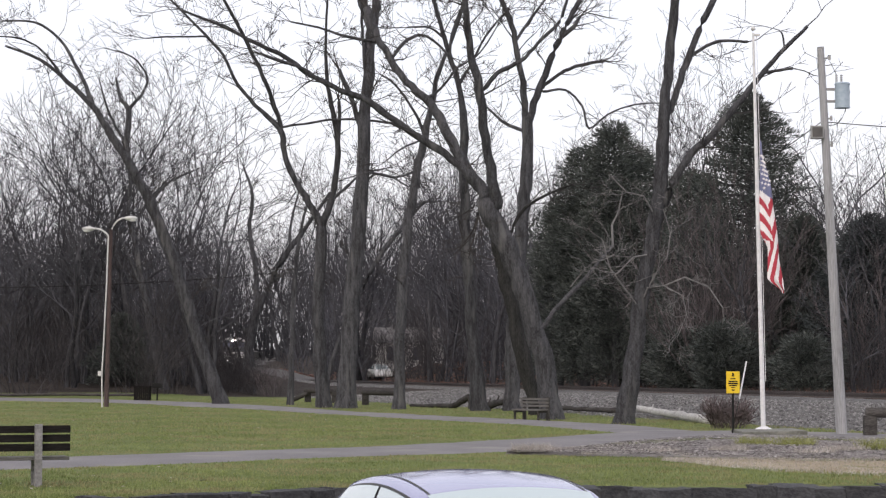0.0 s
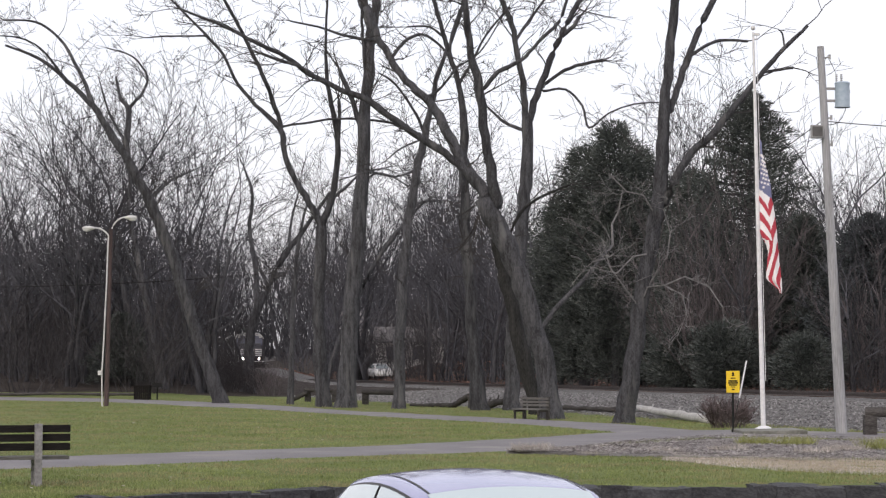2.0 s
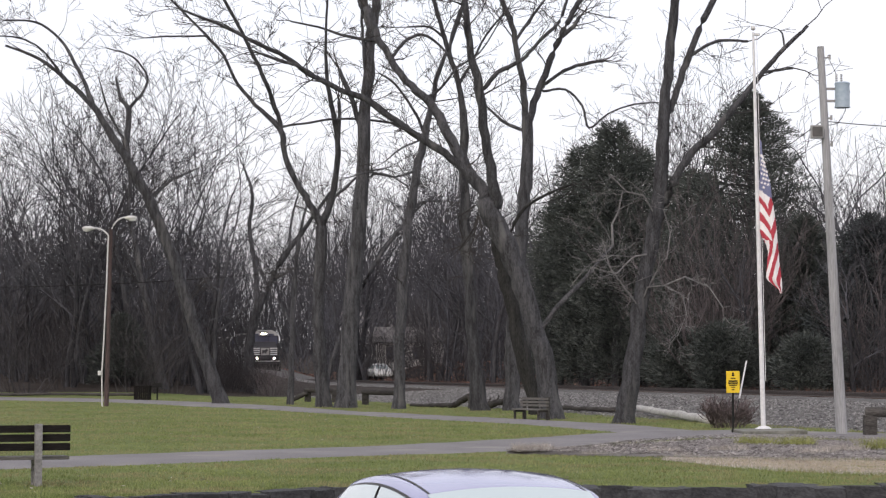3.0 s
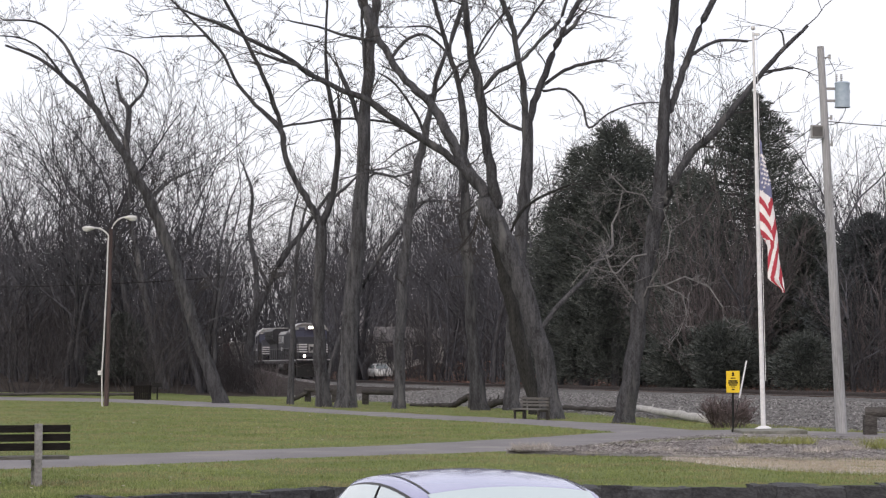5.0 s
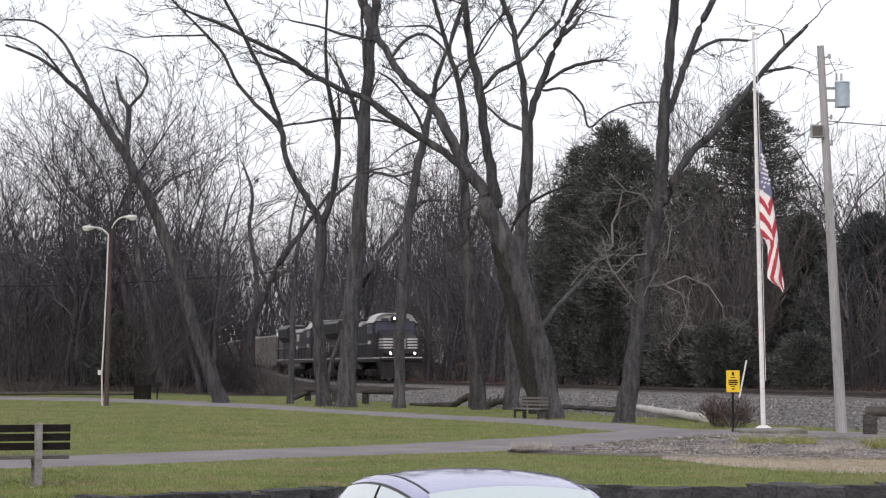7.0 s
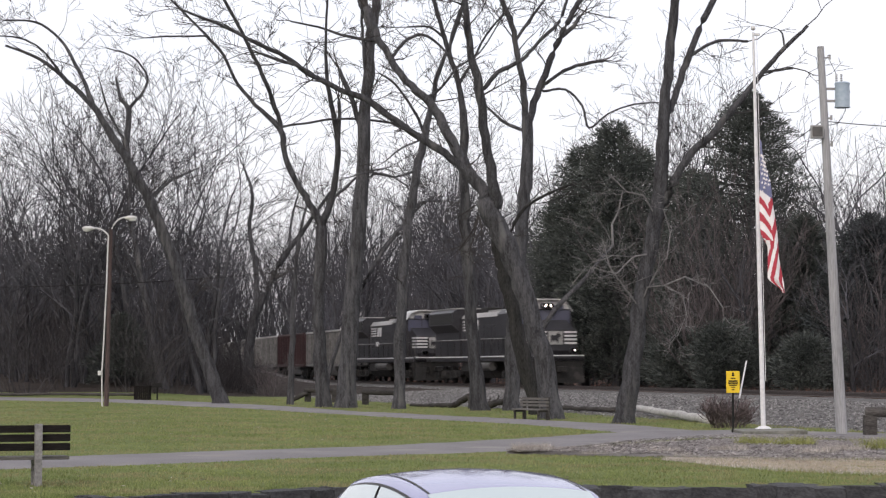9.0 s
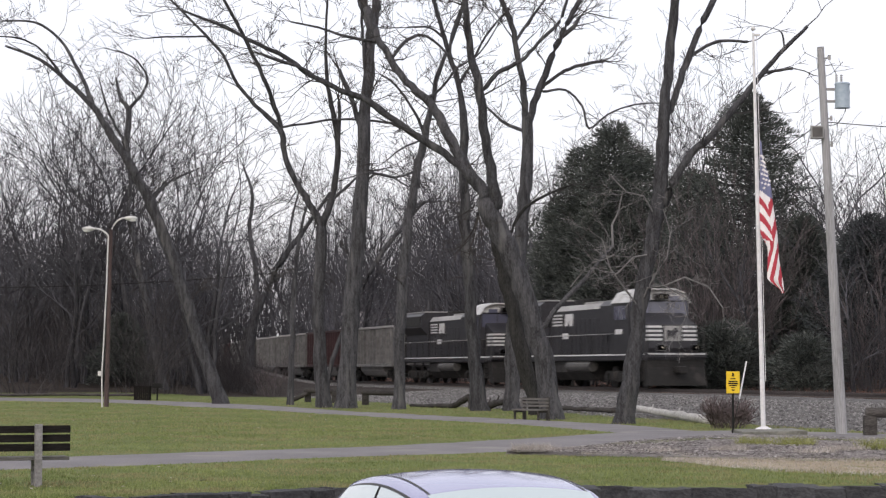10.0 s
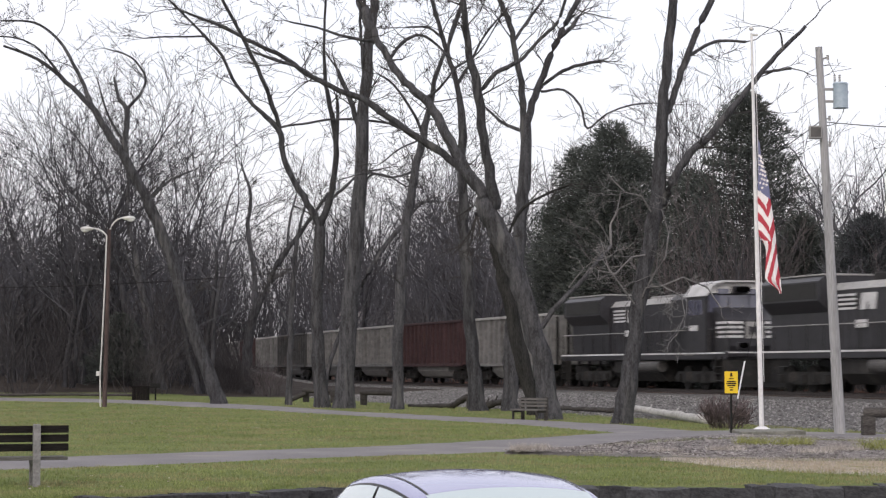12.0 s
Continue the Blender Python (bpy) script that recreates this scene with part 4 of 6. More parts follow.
def far_stems(name, count, where, tall, seed, label):
    """The uncountable depth of the woods: crooked stems with spreading branches, in one mesh."""
    rng = random.Random(seed)
    V, Fc = [], []
    for _ in range(count):
        p = where(rng)
        if not p:
            continue
        h = rng.uniform(*tall)
        at = Vector((p[0], p[1], ground_z(*p) - 0.1))
        d = Vector((rng.gauss(0, 0.17), rng.gauss(0, 0.12), 1)).normalized()
        bend = Vector((rng.gauss(0, 0.07), rng.gauss(0, 0.07), 0.03))
        r = 0.0065 * h + 0.02
        pts, rad = [tuple(at)], [r]
        for i in range(5):
            d = (d + bend + Vector((rng.gauss(0, 0.09), rng.gauss(0, 0.09), 0))).normalized()
            at = at + d * h / 5
            pts.append(tuple(at))
            rad.append(max(r * (1 - 0.17 * (i + 1)), 0.012))
            for _ in range(2 if i else 1):
                a = rng.uniform(0, 6.283)
                w = d * 0.6 + Vector((math.cos(a), math.sin(a), rng.uniform(0.1, 0.8)))
                q = Vector(pts[-2]) + (at - Vector(pts[-2])) * rng.random()
                L = h * rng.uniform(0.13, 0.34)
                m = q + w.normalized() * L * 0.5
                e = m + (w.normalized() + Vector((rng.gauss(0, 0.35), rng.gauss(0, 0.35), rng.uniform(0.0, 0.5)))).normalized() * L * 0.5
                sweep(V, Fc, [tuple(q), tuple(m), tuple(e)], [rad[-1] * 0.6, rad[-1] * 0.4, 0.01], 3)
                g = m + Vector((rng.gauss(0, 0.3), rng.gauss(0, 0.3), rng.uniform(0.1, 0.5))) * L
                sweep(V, Fc, [tuple(m), tuple(g)], [rad[-1] * 0.35, 0.01], 3)
        sweep(V, Fc, pts, rad, 3)
    tagged(raw(name, V, Fc, M["wood_twig"]), label, "woods", kind="stuff")


def deep_left(rng):
    y = rng.uniform(124, 250)
    x = rng.uniform(-0.25 * y, -0.112 * y)
    return x, y


def deep_back(rng):
    y = rng.uniform(150, 330)
    x = rng.uniform(max(-0.12 * y, track_x(y) + 7), 0.235 * y) if track_x(y) + 9 < 0.235 * y else None
    if x is None or (in_clearing(x, y) and rng.random() < 0.9):
        return None
    return x, y


def deep_far(rng):
    y = rng.uniform(342, 430)
    return rng.uniform(-0.24, 0.12) * y, y


def bank_edge(rng):
    y = rng.uniform(85, 240)
    x = track_x(y) + 7 + rng.random() ** 1.5 * 22
    return (x, y) if x < 0.235 * y and not (in_clearing(x, y) and rng.random() < 0.75) else None


def build_depth():
    far_stems("deep_woods", 800, deep_left, (3.0, 13.0), 51, "dense gray-brown leafless woods")
    far_stems("deep_woods", 1350, deep_back, (3.0, 19.0), 52, "dense gray-brown leafless woods beyond the track")
    far_stems("deep_woods", 1300, deep_far, (8.0, 27.0), 54, "distant leafless woods beyond the bend of the track")
    far_stems("saplings", 800, bank_edge, (1.0, 6.0), 53, "leafless saplings and brush along the bank")
    for k, (x, y, n, h) in enumerate(((13.6, 106.0, 80, 9.6), (15.9, 107.5, 26, 7.0), (12.0, 109.5, 18, 6.0), (20.6, 101, 36, 6.0))):
        fan_shrub(x, y, n, h, M["pale_brush"], "tall leafless brown shrub with many fanned stems", 95 + k)


def oval(w, full=0.35):
    """A crown that is widest low down and stays broad up to a rounded top."""
    return lambda k: w * (min(1.0, 0.6 + 0.4 * k / full) if k < full else math.sqrt(max(1 - ((k - full) / (1.0 - full)) ** 3.4, 0.0)))


def cone(w):
    return lambda k: w * max(1 - k, 0.0) ** 0.64


def plant_conifers():
    dark, blue = M["needles"], M["blue_needles"]
    round_label = "broad dark evergreen with a rounded feathery crown"
    cone_label = "tall dark spruce with wide feathery boughs"
    for k, (x, y, top, crown, material, label, flat, count) in enumerate((
            (9.75, 120, 15.4, oval(2.2, 0.3), dark, round_label, 1.1, 300),
            (8.2, 122, 14.3, oval(1.9, 0.3), dark, round_label, 1.1, 230),
            (11.3, 123, 14.2, oval(2.1, 0.3), dark, round_label, 1.1, 260),
            (6.9, 124, 11.2, oval(2.2, 0.3), dark, round_label, 1.1, 190),
            (16.3, 112, 16.2, cone(6.0), dark, cone_label, 0.3, 360),
            (13.9, 117, 12.4, oval(2.4, 0.3), dark, round_label, 0.8, 240),
            (18.6, 109, 9.4, cone(3.2), dark, cone_label, 0.5, 300),
            (21.4, 106, 9.2, cone(4.0), blue, "bluish spruce with dense boughs", 0.45, 260),
            (20.4, 114, 8.4, cone(3.2), dark, cone_label, 0.5, 240),
            (13.7, 103.4, 3.7, oval(1.5), dark, "low dark evergreen by the track", 1.0, 90),
            (12.0, 107.6, 3.3, oval(1.4), dark, "low dark evergreen by the track", 1.0, 80),
            (16.9, 98.5, 3.0, oval(1.4), dark, "low dark evergreen by the track", 1.0, 80),
            (-18.8, 124, 4.7, cone(2.0), dark, cone_label, 0.5, 110),
    )):
        z = ground_z(x, y)
        conifer(40 + k, top - z, crown, material, label, flat, count).matrix_basis = pose(x, y, z, 0, 0, 50 * k)


# ---- the railway ----
def build_track():
    ys = [40 + 1.5 * i for i in range(240)]
    for side in (-0.76, 0.76):
        V, Fc = [], []
        prof = [(-0.075, 0), (0.075, 0), (0.075, 0.02), (0.012, 0.04), (0.012, 0.12), (0.037, 0.13), (0.037, 0.172), (-0.037, 0.172), (-0.037, 0.13), (-0.012, 0.12), (-0.012, 0.04), (-0.075, 0.02)]
        for y in ys:
            for a, b in prof:
                V.append((track_x(y) + (side + a) / 0.962, y, RAIL - 0.172 + b))
        n = len(prof)
        for i in range(len(ys) - 1):
            for k in range(n):
                a, b = i * n + k, i * n + (k + 1) % n
                Fc.append((a, b, b + n, a + n))
        tagged(raw("rail", V, Fc, M["rail"]), "rusty steel rail with a worn head", "rail", "railway rails", "structure")
    # ballast crown under the ties
    V, Fc = [], []
    prof = [(-3.6, -0.42), (-2.2, -0.2), (-1.7, -0.17), (1.7, -0.17), (2.2, -0.2), (4.0, -0.7)]
    for y in ys:
        for a, b in prof:
            V.append((track_x(y) + a / 0.962, y + 0.1 * noise.noise((a, y, 2)), RAIL + b + 0.03 * noise.noise((a * 2, y * 2, 7))))
    n = len(prof)
    for i in range(len(ys) - 1):
        for k in range(n - 1):
            a = i * n + k
            Fc.append((a, a + 1, a + n + 1, a + n))
    tagged(raw("ballast_bed", V, Fc, M["gravel"], smooth=True), "gray crushed stone ballast under the track", "ballast", kind="structure")
    bm = B()
    box(bm, 0, 0, 0, 2.6, 0.23, 0.18, 0.015)
    first = part("tie", bm, M["tie"])
    tagged(first, "dark creosoted wooden railway tie", "railway tie", "railway ties", "structure")
    y, k = 70.0, 0
    while k < 150:
        ob = first if k == 0 else copy_thing(first, Matrix())
        slope = (track_x(y + 0.5) - track_x(y - 0.5))
        ob.matrix_basis = pose(track_x(y), y, RAIL - 0.172 - 0.07, 0, 0, -math.degrees(math.atan(slope)))
        y += 0.62
        k += 1


# arc length along the track, from afar towards the viewer
TY = np.linspace(900.0, -80.0, 4901)
TX = np.array([track_x(v) for v in TY])
TS = np.concatenate(([0.0], np.cumsum(np.hypot(np.diff(TX), np.diff(TY)))))
SPEED = 16.6
S_FRONT = float(np.interp(-94.4, -TY, TS)) + 4.1   # where the leading end stands at 10.5 s


def on_rails(s, half):
    """The pose of a vehicle whose middle is at s, its trucks half metres before and behind; its front looks along +x."""
    a = (np.interp(s - half, TS, TX), np.interp(s - half, TS, TY))
    b = (np.interp(s + half, TS, TX), np.interp(s + half, TS, TY))
    return pose((a[0] + b[0]) / 2, (a[1] + b[1]) / 2, RAIL, 0, 0, math.degrees(math.atan2(b[1] - a[1], b[0] - a[0])))


def truck(parent, x, axles, name="truck", wheel_r=0.5, frame_h=0.75):
    """A truck with its side frames, springs and wheelsets."""
    L = axles[-1] - axles[0] + 1.2
    bm = B()
    for y in (-1.05, 1.05):
        prism(bm, [(-L / 2, 0.55), (-L / 2 + 0.3, 0.82), (L / 2 - 0.3, 0.82), (L / 2, 0.55), (L / 2 - 0.2, 0.38), (0.5, 0.3), (-0.5, 0.3), (-L / 2 + 0.2, 0.38)], "y", y - 0.09, y + 0.09)
        for a in axles:
            box(bm, a, y * 1.1, wheel_r, 0.34, 0.22, 0.36, 0.04)
        for i in range(len(axles) - 1):
            m = (axles[i] + axles[i + 1]) / 2
            rod(bm, (m - 0.14, y * 1.1, 0.4), (m - 0.14, y * 1.1, 0.78), 0.09, sides=8)
            rod(bm, (m + 0.14, y * 1.1, 0.4), (m + 0.14, y * 1.1, 0.78), 0.09, sides=8)
    box(bm, 0, 0, 0.7, L * 0.7, 1.9, 0.2)
    t = part(name, bm, M["under"], parent)
    t.location = (x, 0, 0)
    for a in axles:
        bm = B()
        for y in (-0.72, 0.72):
            rod(bm, (0, y - 0.07, 0), (0, y + 0.07, 0), wheel_r, sides=24)
            rod(bm, (0, y - 0.1, 0), (0, y + 0.1, 0), wheel_r * 0.25, sides=12)
            for i in range(5):
                g = i * 1.2566
                rod(bm, (math.cos(g) * 0.28, y - 0.085, math.sin(g) * 0.28), (math.cos(g) * 0.28, y + 0.085, math.sin(g) * 0.28), 0.06, sides=8)
        rod(bm, (0, -0.72, 0), (0, 0.72, 0), 0.1, sides=10)
        w = part("wheelset", bm, M["under"], t, "grimy steel wheels on an axle")
        w.location = (a, 0, wheel_r)
        WHEELS.setdefault((round(a, 2), wheel_r), []).append(w)
    return t


WHEELS = {}


def beam_shield(parent, x, y, z, r, depth):
    """An added open tube that hides the lens off-axis, standing in for a directed beam."""
    V, Fc = [], []
    for rr in (r, r + 0.015):
        for xx in (x, x + depth):
            for i in range(16):
                V.append((xx, y + rr * math.cos(i * 0.3927), z + rr * math.sin(i * 0.3927)))
    for i in range(16):
        j = (i + 1) % 16
        Fc += [(i, j, 16 + j, 16 + i), (32 + i, 48 + i, 48 + j, 32 + j), (16 + i, 16 + j, 48 + j, 48 + i)]
    raw("light_barrel", V, Fc, M["tube_black"], parent)


def locomotive(label, lit):
    """A six-axle freight locomotive, 22.3 m over the couplers, front at +x, rails at z 0."""
    ob = thing("locomotive", pose(0, 0, 0), label, "locomotive", "locomotives")
    # platform and sill
    bm = B()
    box(bm, 0, 0, 1.48, 21.0, 3.0, 0.3, 0.03)
    part("platform", bm, M["loco"], ob)
    for y in (-1.512, 1.512):
        bm = B()
        box(bm, 0, y, 1.60, 20.6, 0.016, 0.07)
        part("sill_stripe", bm, M["stripe"], ob, "white stripe along the walkway edge")
    # long hood with a flared radiator section at the rear
    bm = B()
    prism(bm, [(-0.95, 1.63), (0.95, 1.63), (0.95, 3.9), (0.7, 4.2), (-0.7, 4.2), (-0.95, 3.9)], "x", -4.6, 6.0)
    part("engine_hood", bm, M["loco"], ob)
    bm = B()
    prism(bm, [(-1.05, 1.63), (1.05, 1.63), (1.05, 3.1), (1.5, 3.55), (1.5, 4.3), (1.2, 4.52), (-1.2, 4.52), (-1.5, 4.3), (-1.5, 3.55), (-1.05, 3.1)], "x", -9.9, -4.6)
    rad = part("radiator_hood", bm, M["loco"], ob, "black radiator section with flared wings")
    for y in (-1.506, 1.506):
        bm = B()
        box(bm, -7.2, y, 3.93, 4.8, 0.02, 0.62)
        part("grille", bm, M["grille"], rad)
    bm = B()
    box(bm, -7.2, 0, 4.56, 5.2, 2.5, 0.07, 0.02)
    part("roof_panel", bm, M["pale_gray"], rad, "pale gray radiator roof")
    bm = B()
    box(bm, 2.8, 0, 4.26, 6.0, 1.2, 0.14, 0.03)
    part("roof_hatch", bm, M["pale_gray"], ob, "pale gray hood roof hatch")
    bm = B()
    box(bm, -1.5, 0, 4.38, 1.4, 0.9, 0.3, 0.05)
    part("exhaust_stack", bm, M["under"], ob)
    # alternator blower box behind the cab
    bm = B()
    prism(bm, [(-1.5, 2.7), (1.5, 2.7), (1.5, 4.0), (1.25, 4.25), (-1.25, 4.25), (-1.5, 4.0)], "x", 4.4, 6.2)
    part("air_intake_box", bm, M["loco"], ob)
    # hood doors and louvres
    for y in (-0.962, 0.962):
        for i in range(13):
            bm = B()
            box(bm, -4.1 + i * 0.66, y, 2.6, 0.6, 0.03, 1.75, 0.008)
            d = part("hood_door", bm, M["loco"], ob)
            bm = B()
            box(bm, 0.22 + (-4.1 + i * 0.66), y * 1.02, 2.5, 0.03, 0.04, 0.16)
            part("latch", bm, M["tank"], d)
    # side shapes in white: bars where lettering stands
    for y in (-1.0, 1.0):
        for i in range(4):
            bm = B()
            box(bm, -3.3 + 0.18 * i * 0, y, 3.72 - 0.17 * i, 1.5, 0.02, 0.085)
            part("side_bar", bm, M["stripe"], ob, "white painted bar on the hood side")
        bm = B()
        prism(bm, [(-2.2, 3.14), (-1.75, 3.14), (-1.6, 3.5), (-1.45, 3.14), (-1.0, 3.14), (-0.85, 3.76), (-2.05, 3.76)], "y", y - 0.01, y + 0.01)
        part("side_emblem", bm, M["stripe"], ob, "white painted emblem shape on the hood")
        bm = B()
        box(bm, -2.1, y, 2.62, 0.9, 0.02, 0.3)
        part("side_bar", bm, M["stripe"], ob, "white painted bar on the hood side")
    # cab
    bm = B()
    prism(bm, [(-1.53, 1.63), (1.53, 1.63), (1.53, 4.05), (1.2, 4.5), (0.7, 4.66), (-0.7, 4.66), (-1.2, 4.5), (-1.53, 4.05)], "x", 6.2, 8.45)
    cab = part("cab", bm, M["loco"], ob, "black locomotive cab")
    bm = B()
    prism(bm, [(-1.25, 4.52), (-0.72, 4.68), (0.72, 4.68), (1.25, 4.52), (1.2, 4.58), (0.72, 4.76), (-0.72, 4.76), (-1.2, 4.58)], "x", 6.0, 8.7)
    part("cab_roof", bm, M["cab_white"], cab, "pale cab roof")
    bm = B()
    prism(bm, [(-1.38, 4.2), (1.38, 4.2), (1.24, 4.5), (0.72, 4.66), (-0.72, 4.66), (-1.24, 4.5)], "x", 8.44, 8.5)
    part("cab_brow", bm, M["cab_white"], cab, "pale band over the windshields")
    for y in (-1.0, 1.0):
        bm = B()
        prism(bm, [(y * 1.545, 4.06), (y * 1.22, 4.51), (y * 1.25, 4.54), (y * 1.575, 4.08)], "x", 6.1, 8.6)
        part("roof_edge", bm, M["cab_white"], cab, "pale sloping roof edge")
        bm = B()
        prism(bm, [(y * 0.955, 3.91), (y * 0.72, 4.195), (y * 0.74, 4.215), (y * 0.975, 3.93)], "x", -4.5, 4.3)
        part("hood_edge", bm, M["pale_gray"], ob, "pale edge strip of the hood roof")
    for y0, y1 in ((-1.4, -0.5), (-0.46, 0.46), (0.5, 1.4)):
        bm = B()
        box(bm, 8.46, (y0 + y1) / 2, 3.74, 0.05, y1 - y0, 0.78, 0.012)
        part("windshield", bm, M["window"], cab, "windshield pane, bluish from sky reflection put into its colour")
    for y in (-1.54, 1.54):
        for x0 in (6.55, 7.35):
            bm = B()
            box(bm, x0 + 0.35, y, 3.6, 0.68, 0.04, 0.66, 0.01)
            part("side_window", bm, M["window"], cab, "cab side window, bluish from sky reflection put into its colour")
        bm = B()
        box(bm, 7.1, y, 2.7, 0.9, 0.03, 0.24)
        part("side_bar", bm, M["stripe"], cab, "white bars on the cab side")
    # nose, sloping down to the front
    bm = B()
    prism(bm, [(8.45, 1.63), (10.05, 1.63), (10.15, 1.9), (10.05, 3.0), (9.7, 3.12), (8.45, 3.6)], "y", -1.2, 1.2)
    nose = part("nose", bm, M["loco"], ob, "black wide nose with white stripes")
    for i in range(4):
        z = 2.9 - 0.2 * i
        fx = 10.06 + (3.0 - z) * 0.091
        for y0, y1 in ((-1.22, -0.52), (0.52, 1.22)):
            bm = B()
            box(bm, fx, (y0 + y1) / 2, z, 0.03, y1 - y0, 0.1)
            part("nose_stripe", bm, M["stripe"], nose)
        for y in (-1.21, 1.21):
            bm = B()
            box(bm, 9.45, y, z, 1.2, 0.03, 0.1)
            part("nose_stripe", bm, M["stripe"], nose)
    bm = B()
    box(bm, 10.13, 0, 2.58, 0.05, 0.82, 0.72, 0.01)
    part("nose_emblem", bm, M["pale_gray"], nose, "pale painted emblem panel")
    bm = B()
    prism(bm, [(-0.3, 2.3), (-0.14, 2.52), (-0.2, 2.3), (-0.05, 2.5), (0.1, 2.28), (0.14, 2.55), (0.3, 2.7), (0.14, 2.88), (-0.05, 2.7), (-0.3, 2.76)], "x", 10.15, 10.175)
    part("emblem_mark", bm, M["loco"], nose, "dark emblem shape on the white panel")
    # front end: anticlimber, pilot, steps, coupler
    bm = B()
    box(bm, 10.42, 0, 1.56, 0.45, 3.0, 0.26, 0.05)
    part("anticlimber", bm, M["loco"], ob)
    bm = B()
    box(bm, 10.65, 0, 1.62, 0.03, 2.9, 0.06)
    part("end_stripe", bm, M["stripe"], ob, "white stripe on the end sill")
    bm = B()
    prism(bm, [(10.1, 0.15), (10.75, 0.15), (10.5, 1.0), (10.45, 1.5), (10.1, 1.5)], "y", -1.45, 1.45)
    part("pilot_plow", bm, M["under"], ob, "black snowplow pilot")
    for x in (10.85, -10.85):
        bm = B()
        box(bm, x, 0, 0.88, 0.6, 0.3, 0.3, 0.04)
        box(bm, x + math.copysign(0.22, x), 0.06, 0.88, 0.28, 0.42, 0.34, 0.08)
        part("coupler", bm, M["under"], ob)
    for x in (9.75, -9.9):
        for y in (-1.4, 1.4):
            for i in range(4):
                bm = B()
                box(bm, x, y, 0.42 + 0.3 * i, 0.6, 0.3, 0.04)
                part("step", bm, M["under"], ob)
            for dx in (-0.32, 0.32):
                bm = B()
                box(bm, x + dx, y, 0.9, 0.03, 0.32, 1.1)
                part("step_side", bm, M["under"], ob)
    # handrails
    for y in (-1.46, 1.46):
        bm = B()
        rod(bm, (-10.2, y, 2.62), (6.1, y, 2.62), 0.02, sides=6)
        part("handrail", bm, M["pale_gray"], ob, "pale tube handrail")
        for i in range(12):
            bm = B()
            rod(bm, (-10.2 + i * 1.48, y, 1.6), (-10.2 + i * 1.48, y, 2.62), 0.016, sides=6)
            part("handrail_post", bm, M["under"], ob)
        bm = B()
        rod(bm, (8.6, y, 2.62), (10.4, y, 2.62), 0.02, sides=6)
        for x in (8.6, 9.5, 10.4):
            rod(bm, (x, y, 1.6), (x, y, 2.62), 0.018, sides=6)
        part("handrail", bm, M["tank"], ob, "gray tube handrail")
    # tank and air reservoirs
    bm = B()
    prism(bm, [(-1.35, 1.3), (1.35, 1.3), (1.35, 0.75), (0.95, 0.35), (-0.95, 0.35), (-1.35, 0.75)], "x", -3.1, 2.7)
    part("fuel_tank", bm, M["under"], ob, "grimy black fuel tank")
    for y in (-1.3, 1.3):
        bm = B()
        rod(bm, (-0.6, y, 1.05), (2.9, y, 1.05), 0.26, sides=16)
        part("air_reservoir", bm, M["tank"], ob, "dusty gray air reservoir")
    truck(ob, 6.65, (-2.0, 0.0, 2.0), wheel_r=0.53)
    truck(ob, -6.65, (-2.0, 0.0, 2.0), wheel_r=0.53)
    # lights
    bm = B()
    box(bm, 8.6, 0, 4.36, 0.2, 0.7, 0.3, 0.04)
    hl = part("headlight_housing", bm, M["loco"], ob)
    for y in (-0.14, 0.14):
        beam_shield(hl, 8.71, y, 4.36, 0.1, 0.5)
        bm = B()
        rod(bm, (8.70, y, 4.36), (8.72, y, 4.36), 0.096, sides=14)
        part("headlight", bm, M["lens"] if lit else M["window"], hl, "bright lit headlight lens" if lit else "unlit headlight lens")
    for y in (-0.85, 0.85):
        beam_shield(ob, 10.62, y, 1.92, 0.1, 0.5)
        bm = B()
        rod(bm, (10.62, y, 1.92), (10.65, y, 1.92), 0.09, sides=14)
        part("ditch_light", bm, M["lens"] if lit else M["window"], ob, "bright lit ditch light" if lit else "unlit ditch light")
        bm = B()
        box(bm, 10.55, y, 1.9, 0.14, 0.3, 0.3, 0.03)
        part("light_bracket", bm, M["loco"], ob)
    for y in (-0.75, 0.75):
        bm = B()
        box(bm, 8.52, y, 4.28, 0.1, 0.55, 0.24, 0.02)
        part("number_board", bm, M["window"], ob, "dark number board with no legible figures")
    return ob


